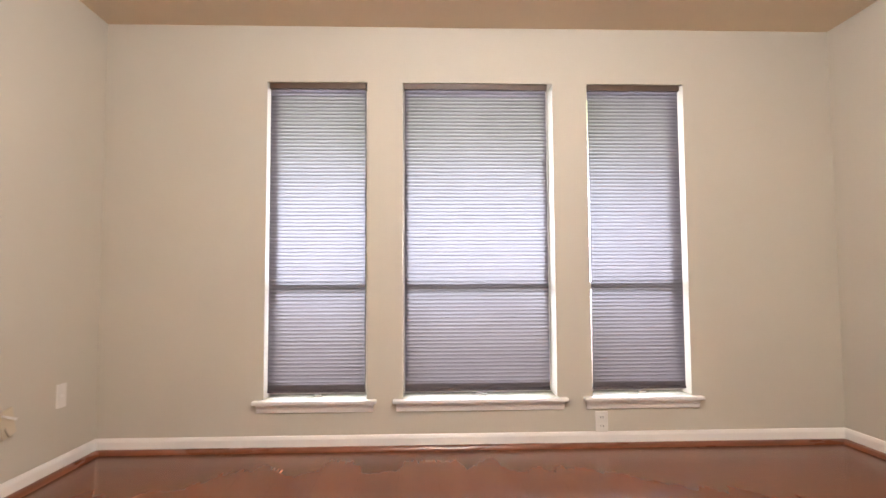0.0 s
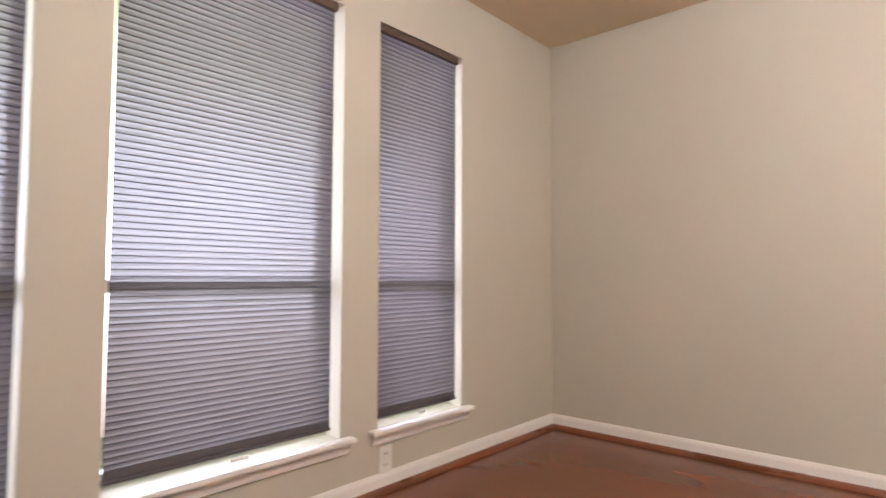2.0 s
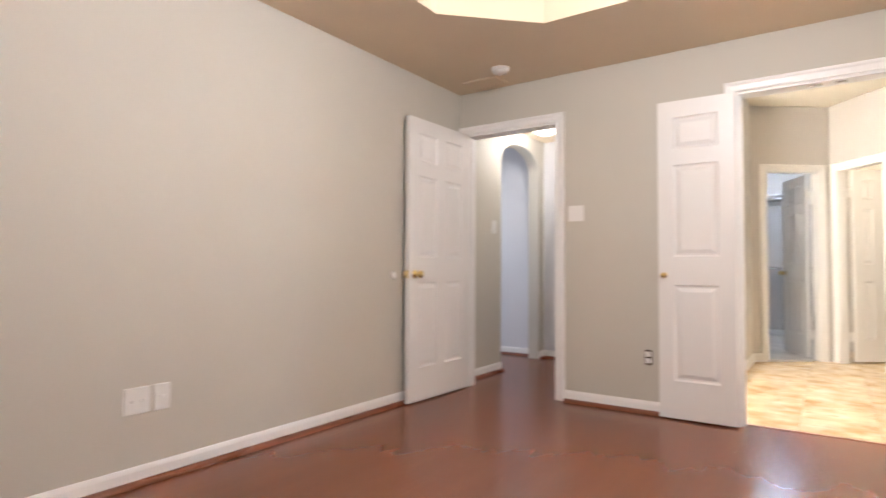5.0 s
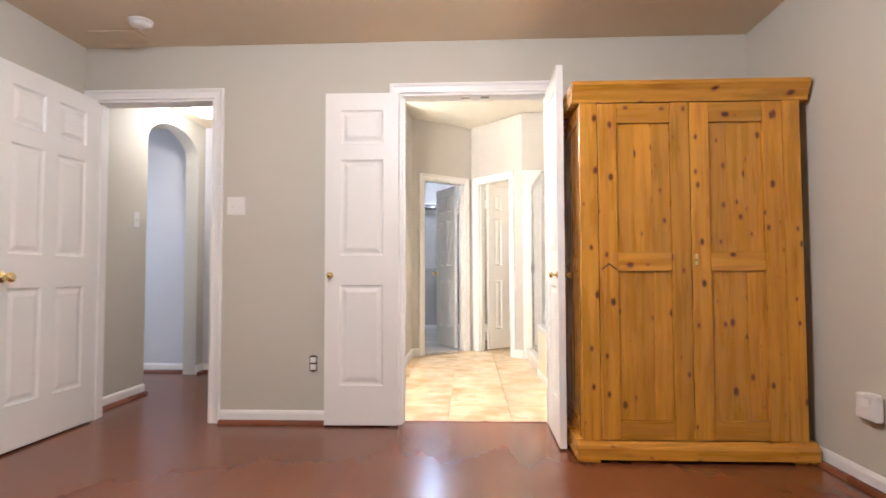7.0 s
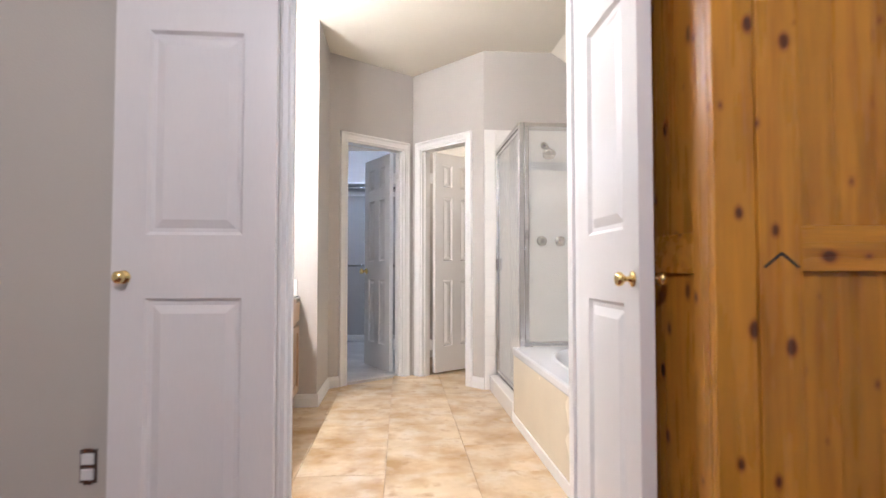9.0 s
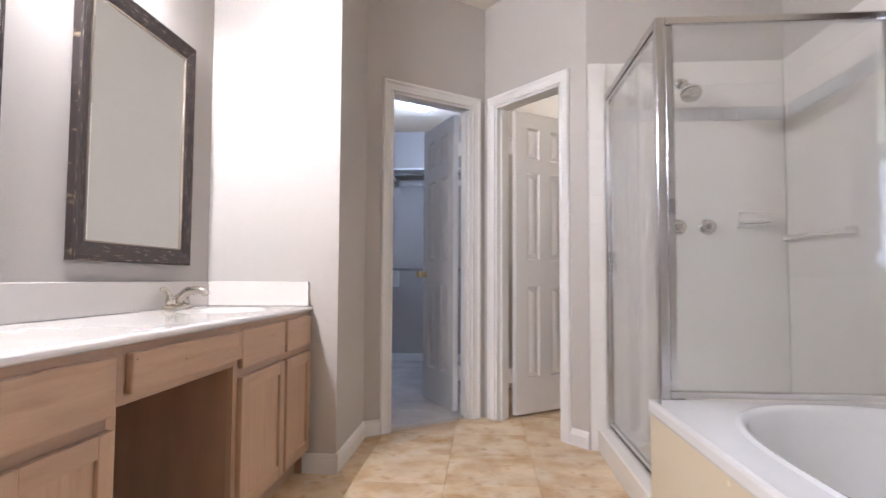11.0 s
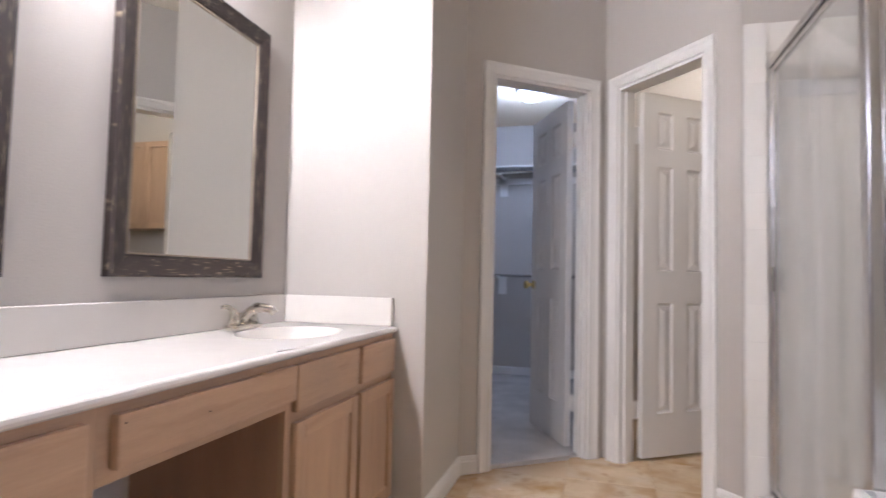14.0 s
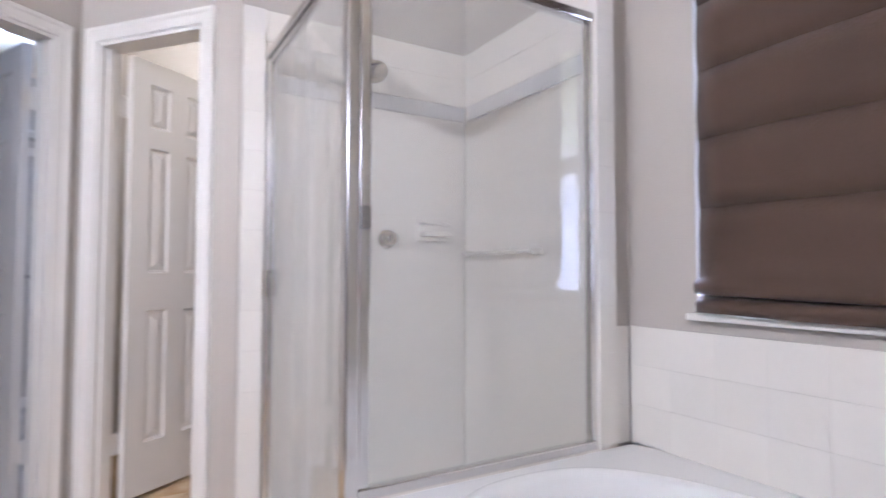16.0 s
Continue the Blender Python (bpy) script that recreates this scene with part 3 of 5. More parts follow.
# glowing sheets added beyond the windows in place of daylight
bd = setting("backdrop", box((-6, 6.2, -0.6), (8, 6.25, 5.0)), OUTDOORS, "glowing backdrop standing in for daylight beyond the windows", None, "backdrop")
setting("backdrop_side", box((-3.6, -6, -0.6), (-3.55, 2, 5.0)), OUTDOORS, "glowing backdrop standing in for daylight beyond the bath window", None, "backdrop")
setting("ground", box((-200, -200, -0.5), (200, 200, -0.3)), Mat("lawn", (0.10, 0.12, 0.05, 1), 0.9, vary=0.3).m, "flat ground around the house", None, "ground")


# ------------------------------------------------------------------ trim
BASE = [(0, 0.0), (0.012, 0.0), (0.012, 0.058), (0.009, 0.068), (0.005, 0.076), (0, 0.078)]
SHOEP = [(0.0, 0.0), (0.028, 0.0), (0.027, 0.009), (0.022, 0.018), (0.014, 0.023), (0.0, 0.024)]
TALL = [(0, 0.0), (0.014, 0.0), (0.014, 0.060), (0.011, 0.066), (0.011, 0.074), (0.006, 0.084), (0, 0.088)]


def baseboard(runs, shoe):
    for p, q in runs:
        m, n = along(p, q)
        ob = setting("baseboard", extrude_profile([(y, z + (0.004 if shoe else 0)) for y, z in (BASE if shoe else TALL)], n), TRIM,
                     "white painted baseboard" + (" with brown shoe moulding" if shoe else ""), m, "baseboard")
        if shoe:
            part("shoe_moulding", extrude_profile([(y + (0.012 if y > 0 else 0.0121), z) for y, z in SHOEP], n), SHOE, ob, "red-brown wooden shoe moulding")


baseboard([((X1, Y1), (X0, Y1)), ((X1, Y0), (X1, Y1)), ((X0, Y1), (X0, Y0)), ((OPB[1] + 0.065, Y0), (OPA[0] - 0.065, Y0)),
           ((X0, Y0), (OPB[0] - 0.065, Y0)), ((HX, -2.10), (HX, BY - 0.02)), ((HX, HY), (HX, -2.93)), ((1.99, HY), (5.0, HY))], True)
ORIGIN = BATH
CLEDGE, WCEDGE = CC + CLDIR * (CL0 + CLW + 0.066), CC + WCDIR * (WC0 + WCW + 0.066)
baseboard([((1.226, VEND), (1.42, VEND)), ((1.24, CSTART.y), (1.24, VEND)), (tuple(CLEDGE), tuple(CSTART)), (tuple(CD), tuple(WCEDGE)),
           ((1.8, -6.92), (0.6, -6.92))[::-1]], False)
ORIGIN = HOME


def casing(m, width, height, name, depth=0.12, two_sided=True):
    """Door casing and jamb round an opening; local x across it from 0 to width, +y the seen side."""
    top = thing(name, m, "white painted door casing and jamb", "door frame", "", "structure")
    prof = [(0, 0), (0.010, 0.0), (0.013, 0.006), (0.010, 0.014), (0.013, 0.040), (0.019, 0.050), (0.019, 0.060), (0.014, 0.065), (0, 0.065)]
    sides = [(1, 0.0)] + ([(-1, -depth)] if two_sided else [])
    for sgn, y0 in sides:
        for x, flip in ((0.0, -1), (width, 1)):
            bm = bmesh.new()
            a = [bm.verts.new((x + flip * w, y0 + sgn * y, 0.0)) for y, w in prof]
            b = [bm.verts.new((x + flip * w, y0 + sgn * y, height + w)) for y, w in prof]
            for i in range(len(prof)):
                j = (i + 1) % len(prof)
                bm.faces.new((a[i], a[j], b[j], b[i]))
            bm.faces.new(a)
            bm.faces.new(b)
            part("side_casing", bm, TRIM, top)
        bm = bmesh.new()
        a = [bm.verts.new((-w, y0 + sgn * y, height + w)) for y, w in prof]
        b = [bm.verts.new((width + w, y0 + sgn * y, height + w)) for y, w in prof]
        for i in range(len(prof)):
            j = (i + 1) % len(prof)
            bm.faces.new((a[i], a[j], b[j], b[i]))
        bm.faces.new(a)
        bm.faces.new(b)
        part("head_casing", bm, TRIM, top)
    t = 0.014
    part("jamb", box((-0.001, -depth - 0.001, 0), (t, 0.001, height)), TRIM, top)
    part("jamb", box((width - t, -depth - 0.001, 0), (width + 0.001, 0.001, height)), TRIM, top)
    part("head_jamb", box((t, -depth - 0.001, height - t), (width - t, 0.001, height + 0.001)), TRIM, top)
    for x in ((t, t + 0.010), (width - t - 0.010, width - t)):
        part("door_stop", box((x[0], -depth * 0.62, 0), (x[1], -depth * 0.34, height - t)), TRIM, top)
    return top


def raised_panel(w, h, t):
    """A moulded door panel, sunk at its border and raised in its field, on both faces."""
    bm = bmesh.new()
    for s in (1, -1):
        rings = []
        for inset, y in ((0.0, t / 2), (0.009, t / 2 - 0.010), (0.020, t / 2 - 0.011), (0.044, t / 2 - 0.002)):
            rings.append([bm.verts.new((x, s * y, z)) for x, z in ((inset, inset), (w - inset, inset), (w - inset, h - inset), (inset, h - inset))])
        for p, q in zip(rings, rings[1:]):
            for i in range(4):
                j = (i + 1) % 4
                bm.faces.new((p[i], p[j], q[j], q[i]))
        bm.faces.new(rings[-1])
    return bm


def knob(material, parent, m, label):
    bm = lathe([(0.030, 0.0), (0.031, 0.004), (0.026, 0.008), (0.011, 0.012), (0.010, 0.030), (0.016, 0.036), (0.026, 0.046), (0.028, 0.056), (0.022, 0.066), (0.008, 0.070)], 24, m)
    return part("knob", bm, material, parent, label)


PANEL_ROWS = [(0.235, 0.845), (1.025, 1.615), (1.715, 1.925)]


def panel_door(name, m, width, height, columns, label, knob_at=None, knob_faces=(1, -1), hinges=(), small_knob=False, reach=0.034):
    """A moulded door leaf: local x from the hinge, y through it, raised panels in rows."""
    t = 0.035
    door = thing(name, m, label, "door")
    stile = 0.098 if columns == 2 else 0.092
    gap = 0.10
    pw = (width - 2 * stile - (columns - 1) * gap) / columns
    cells = [(stile + c * (pw + gap), a * height / 2.03, (b - a) * height / 2.03) for a, b in PANEL_ROWS for c in range(columns)]
    bm = slab(width, t, height, [(x, x + pw, z, z + h) for x, z, h in cells])
    bmesh.ops.transform(bm, matrix=pose(0, t / 2, 0), verts=bm.verts)
    part("leaf", bm, DOORW, door)
    for x, z, h in cells:
        p = part("panel", raised_panel(pw, h, t), DOORW, door)
        p.location = (x, 0, z)
    if knob_at:
        for s in knob_faces:
            k = pose(knob_at[0], s * t / 2, knob_at[1], -90 * s) @ Matrix.Diagonal((0.62, 0.62, 0.62, 1) if small_knob else (1, 1, 1, 1))
            knob(BRASS, door, k, "polished brass knob")
        if not small_knob:
            part("latch_plate", box((width - 0.0005, -0.012, knob_at[1] - 0.028), (width + 0.0015, 0.012, knob_at[1] + 0.028)), BRASS, door)
    for z, side in hinges:
        h = part("hinge", box((-reach, side * t / 2 - 0.001, z - 0.045), (0.030, side * t / 2 + 0.002, z + 0.045), 0.001), TRIM, door)
        part("hinge_pin", tube([(-0.012, side * (t / 2 + 0.004), z - 0.05), (-0.012, side * (t / 2 + 0.004), z + 0.05)], 0.006), TRIM, h)
    return door


# casings
casing(pose(OPA[1], Y0, 0, 0, 0, 0) @ pose(-(OPA[1] - OPA[0]), 0, 0), OPA[1] - OPA[0], DOOR_H + 0.01, "door_frame_hall")
fb = casing(pose(OPB[0], Y0, 0), OPB[1] - OPB[0], DOOR_H + 0.02, "door_frame_bath")
for x in (0.37, 0.49):
    part("ball_catch", box((x, -0.052, DOOR_H - 0.001), (x + 0.055, -0.030, DOOR_H + 0.004), 0.001), NICKEL, fb, "small metal ball catch")
ORIGIN = BATH
a_cl = math.degrees(math.atan2(CLDIR.y, CLDIR.x))
cl_m = pose(CC.x, CC.y, 0, 0, 0, a_cl) @ pose(CL0, 0, 0)
casing(cl_m, CLW, DOOR_H - 0.03, "door_frame_closet", 0.10)
a_wc = math.degrees(math.atan2(-WCDIR.y, -WCDIR.x))
wc_m = pose(CC.x, CC.y, 0, 0, 0, a_wc) @ pose(-(WC0 + WCW), 0, 0)
casing(wc_m, WCW, DOOR_H - 0.03, "door_frame_toilet_room", 0.10)

ORIGIN = HOME
# door leaves
panel_door("bedroom_door", pose(2.952, Y0 + 0.022, 0.012, 0, 0, 88.6), 0.752, 2.025, 2, "white six-panel bedroom door standing open against the wall", (0.692, 0.90), (1, -1))
panel_door("double_door", pose(OPB[1] + 0.004, Y0 + 0.050, 0.012, 0, 0, 1.0), 0.450, 2.03, 1, "white narrow double-door leaf folded back on the wall", (0.415, 0.905), (1,), small_knob=True)
panel_door("double_door", pose(OPB[0] + 0.008, Y0 + 0.030, 0.012, 0, 0, 89.3), 0.450, 2.03, 1, "white narrow double-door leaf open beside the wardrobe", (0.415, 0.905), (1, -1), small_knob=True)
ORIGIN = BATH
hinge_cl = CC + CLDIR * (CL0 + 0.016) + Vector((CLDIR.y, -CLDIR.x)) * 0.10 + Vector((0.46, -0.89)) * 0.022
panel_door("closet_door", pose(hinge_cl.x, hinge_cl.y, 0.016, 0, 0, math.degrees(math.atan2(-0.64, 0.33))) @ pose(0.055, 0, 0), 0.555, 1.985, 2,
           "white six-panel closet door opened inwards", (0.510, 0.905), (1, -1), [(0.25, -1), (1.75, -1)], reach=0.06)
hinge_wc = CC + WCDIR * (WC0 + 0.016) + Vector((-WCDIR.y, WCDIR.x)) * 0.095 + Vector((-0.80, -0.59)) * 0.022
panel_door("toilet_room_door", pose(hinge_wc.x, hinge_wc.y, 0.016, 0, 0, math.degrees(math.atan2(-0.31, -0.42))) @ pose(0.028, 0, 0), 0.512, 1.985, 2,
           "white six-panel toilet room door opened inwards", (0.47, 0.905), (1, -1), [(0.25, 1), (1.75, 1)], reach=0.045)

ORIGIN = HOME
# white wall bumper behind the bedroom door knob
bump = thing("door_bumper", pose(X1, -0.452, 0.905, 0, -90), "round white wall bumper behind the door knob", "door stop")
part("disc", lathe([(0.030, 0.0), (0.030, 0.006), (0.022, 0.012), (0.010, 0.013)], 20), PLASTIC, bump)


# ------------------------------------------------------------------ windows and blinds
def window_unit(name, x0, x1, y, z0, z1, label):
    """A single-hung window set in the opening, seen from -y."""
    w = thing(name, pose(x0, y, z0), label, "window", "", "structure")
    W, Hh = x1 - x0, z1 - z0
    for a, b in (((0, 0, 0), (0.028, 0.06, Hh)), ((W - 0.028, 0, 0), (W, 0.06, Hh)), ((0.028, 0, 0), (W - 0.028, 0.06, 0.03)), ((0.028, 0, Hh - 0.03), (W - 0.028, 0.06, Hh))):
        part("window_frame", box(a, b, 0.004), PLASTIC, w)
    mid = Hh * 0.345
    part("meeting_rail", box((0.028, -0.012, mid - 0.021), (W - 0.028, 0.05, mid + 0.021), 0.004), PLASTIC, w)
    for a, b in ((0.03, mid - 0.021), (mid + 0.021, Hh - 0.03)):
        g = part("pane", box((0.028, 0.028, a), (W - 0.028, 0.032, b)), GLASS, w)
        g.visible_shadow = False
    return w


def cellular_blind(x0, x1, y, z0, z1, label, torn=()):
    """A honeycomb shade: pleated cloth between a head rail and a bottom rail."""
    b = thing("honeycomb_blind", pose(x0, y, z1), label, "window blind", "honeycomb blinds on the window wall")
    W, drop = x1 - x0, z1 - z0
    part("head_rail", box((0.0, -0.022, -0.034), (W, 0.022, 0.0), 0.003), RAILM, b, "dark brown head rail")
    pitch = 0.0208
    n = int((drop - 0.034 - 0.02) / pitch)
    bm = bmesh.new()
    rnd = random.Random(int(x0 * 1000))
    cols = [0.004 + (W - 0.008) * i / 12 for i in range(13)]
    prev = None
    for i in range(2 * n + 1):
        z = -0.034 - i * pitch / 2
        yy = (-0.0022 if i % 2 else 0.0)
        row = [bm.verts.new((x, yy + rnd.uniform(-0.0002, 0.0002), z + rnd.uniform(-0.0002, 0.0002))) for x in cols]
        if prev:
            for p, q, r, s in zip(prev, prev[1:], row[1:], row):
                bm.faces.new((p, q, r, s))
        prev = row
    part("pleated_cloth", bm, BLIND, b, "translucent grey-brown pleated cloth")
    zb = -0.034 - n * pitch
    bm = bmesh.new()
    for i in range(1, n):
        z = -0.034 - i * pitch
        cuboid(bm, (0.004, -0.0040, z - 0.0016), (W - 0.004, -0.0012, z + 0.0016))
    part("seams", bm, SEAM, b, "darker glued seams between the cells")
    part("gathered_cloth", box((0.005, -0.0045, zb), (W - 0.005, 0.004, zb + 0.028), 0.002), STACK, b, "cells gathered above the bottom rail")
    part("bottom_rail", box((0.003, -0.010, zb - 0.014), (W - 0.003, 0.010, zb), 0.004), STACK, b, "dark brown bottom rail")
    part("pull_tab", box((W * 0.48, -0.020, zb - 0.038), (W * 0.56, -0.012, zb - 0.024), 0.002), PLASTIC, b, "small clear pull tab")
    return b


def sill(x0, x1, name):
    s = thing(name, pose(x0, Y1, WZ0), "white painted window sill with moulded apron", "window sill", "", "structure")
    W = x1 - x0
    part("stool", box((-0.055, -0.045, -0.020), (W + 0.055, 0.001, 0.0), 0.006), TRIM, s)
    part("stool_inner", box((0.001, 0.0012, -0.020), (W - 0.001, 0.215, -0.001)), TRIM, s)
    prof = [(0, -0.021), (-0.026, -0.021), (-0.024, -0.034), (-0.016, -0.048), (-0.012, -0.066), (0, -0.070)]
    part("apron", extrude_profile(prof, W + 0.072, pose(-0.036, 0, 0)), TRIM, s)


for i, (a, b) in enumerate(WINDOWS):
    window_unit("window_%d" % (i + 1), a, b, Y1 + 0.145, WZ0 + 0.002, WZ1, "white vinyl single-hung window behind a blind")
    sill(a, b, "window_sill_%d" % (i + 1))
    gl, gr = ((0.010, 0.008), (0.008, 0.030), (0.006, 0.018))[i]
    bl = cellular_blind(a + gl, b - gr, Y1 + 0.028, WZ0 + (0.012, 0.020, 0.010)[i], WZ1 - 0.002,
                        ("narrow", "wide", "narrow")[i] + " grey-brown honeycomb blind, lowered, glowing with daylight")


# ------------------------------------------------------------------ wall plates
def plate(name, m, label, kind, width=0.072, height=0.116):
    """A wall plate lying in local xz, facing +y."""
    p = thing(name, m, label, "wall plate")
    part("plate", box((-width / 2, 0, -height / 2), (width / 2, 0.006, height / 2), 0.002), PLASTIC, p)
    if kind == "outlet":
        for z in (-0.024, 0.024):
            r = part("receptacle", box((-0.017, 0.006, z - 0.015), (0.017, 0.0085, z + 0.015), 0.001), PLASTIC, p)
            for x in (-0.007, 0.007):
                part("slot", box((x - 0.0015, 0.0085, z - 0.004), (x + 0.0015, 0.0092, z + 0.007)), SLOT, r)
    elif kind == "switches":
        for x in (-0.023, 0.023):
            part("rocker", box((x - 0.006, 0.006, -0.013), (x + 0.006, 0.016, 0.004), 0.001, pose(0, 0, 0, 12)), PLASTIC, p)
    elif kind == "switch":
        part("rocker", box((-0.006, 0.006, -0.013), (0.006, 0.016, 0.004), 0.001, pose(0, 0, 0, 12)), PLASTIC, p)
    elif kind == "jacks":
        for x in (-0.022, 0.022):
            part("jack", lathe([(0.006, 0), (0.006, 0.008), (0.003, 0.008), (0.003, 0.002)], 12, pose(x, 0.006, 0, -90)), PLASTIC, p)
    elif kind == "phone":
        part("jack", box((-0.008, 0.006, -0.007), (0.008, 0.009, 0.007), 0.001), TRIM, p)
    return p


NORTH, EAST, SOUTH, WEST = 180, 90, 0, -90
plate("outlet", pose(1.637, Y1, 0.135, 0, 0, NORTH), "white duplex outlet low under the window sill", "outlet")
plate("wall_plate", pose(X1, 1.290, 0.367, 0, 0, EAST), "white double cable plate low on the wall", "jacks", 0.116)
plate("wall_plate", pose(X1, 1.178, 0.367, 0, 0, EAST), "white single phone plate low on the wall", "phone", 0.076, 0.118)
plate("light_switch", pose(2.035, Y0, 1.356, 0, 0, SOUTH), "white double toggle switch beside the hall door", "switches", 0.116, 0.112)
plate("light_switch", pose(HX, -1.96, 1.34, 0, 0, EAST), "white single switch in the hall", "switch")
plate("wall_plate", pose(X0, 2.93, 0.374, 0, 0, WEST), "white blank plate low on the wall", "phone")
# bare outlet without a cover
bo = thing("outlet", pose(1.535, Y0, 0.37, 0, 0, SOUTH), "bare outlet with its cover missing", "wall plate")
part("wall_box", box((-0.024, 0.001, -0.048), (0.024, 0.003, 0.048), 0.0008), RAILM, bo, "dark open wall box")
part("bracket", box((-0.012, 0.003, -0.052), (0.012, 0.006, 0.052), 0.001), NICKEL, bo)
for z in (-0.022, 0.022):
    part("receptacle", box((-0.018, 0.004, z - 0.016), (0.018, 0.011, z + 0.016), 0.003), PLASTIC, bo)
# plug-in sensor by the wardrobe
pl = thing("plug_in_detector", pose(X0, -0.30, 0.36, 0, 0, WEST), "white plug-in detector on a wall outlet", "detector")
part("plate", box((-0.036, 0, -0.062), (0.036, 0.006, 0.055), 0.002), PLASTIC, pl)
part("case", box((-0.062, 0.007, -0.055), (0.062, 0.045, 0.055), 0.012), PLASTIC, pl)
part("screen", box((-0.026, 0.0455, 0.0), (0.026, 0.047, 0.035), 0.001), TRIM, pl)
# torn cable plate near the window corner
tc = thing("cable_plate", pose(X0, 2.56, 0.33, 0, 0, WEST), "cream cable plate pulled loose from the wall", "wall plate")
CREAM = Mat("cream_plastic", (0.60, 0.52, 0.38, 1), 0.5, vary=0.06).m
part("plate", box((-0.04, 0.0, -0.058), (0.04, 0.012, 0.058), 0.002, pose(0, 0.004, 0, 0, 14)), CREAM, tc)
part("cover", box((-0.045, 0.012, -0.01), (0.05, 0.016, 0.0), 0.001, pose(0, 0.01, 0.03, 0, -20)), PLASTIC, tc)
part("cable", tube([(0.0, 0.006, 0.0), (0.02, 0.02, -0.02), (0.01, 0.03, -0.05), (-0.02, 0.02, -0.06)], 0.003), CREAM, tc)

# ------------------------------------------------------------------ bedroom ceiling things
sm = thing("smoke_detector", pose(2.456, -0.93, H, 180), "round white smoke detector on the ceiling", "smoke detector")
part("base", lathe([(0.066, 0), (0.066, 0.010), (0.060, 0.014)], 28), PLASTIC, sm)
part("cap", lathe([(0.058, 0.014), (0.058, 0.022), (0.050, 0.034), (0.020, 0.038)], 28), PLASTIC, sm)
vt = thing("ceiling_vent", pose(2.70, -1.13, H), "tan painted ceiling air vent near the hall door", "air vent")
part("backing", box((-0.13, -0.075, -0.004), (0.13, 0.075, -0.001)), SLOT, vt)
for a, b in (((-0.15, -0.095), (0.15, -0.075)), ((-0.15, 0.075), (0.15, 0.095)), ((-0.15, -0.075), (-0.13, 0.075)), ((0.13, -0.075), (0.15, 0.075))):
    part("vent_frame", box((*a, -0.010), (*b, -0.0005), 0.002), CEIL, vt)
for i in range(9):
    part("slat", box((-0.129, -0.004, -0.0008), (0.129, 0.004, 0.0008), 0, pose(0, -0.062 + i * 0.0155, -0.0075, 35)), CEIL, vt)


def dome_light(name, loc, glow, label, r=0.14):
    d = thing(name, pose(*loc, 180), label, "ceiling light")
    part("pan", lathe([(r * 1.02, 0), (r * 1.02, 0.018), (r * 0.94, 0.024)], 32), PLASTIC, d)
    g = part("diffuser", lathe([(r * 0.93, 0.024), (r * 0.9, 0.045), (r * 0.72, 0.075), (r * 0.4, 0.095), (0.01, 0.10)], 32), glow, d, "lit frosted glass dome")
    g.visible_shadow = False
    return d


dome_light("hall_ceiling_light", (2.75, -2.36, 2.33), DOMEW, "round lit flush light on the hall ceiling", 0.13)
ORIGIN = BATH
dome_light("closet_ceiling_light", (1.13, -5.85, 2.50), DOMEC, "round lit cool-white flush light in the closet", 0.125)
ORIGIN = HOME


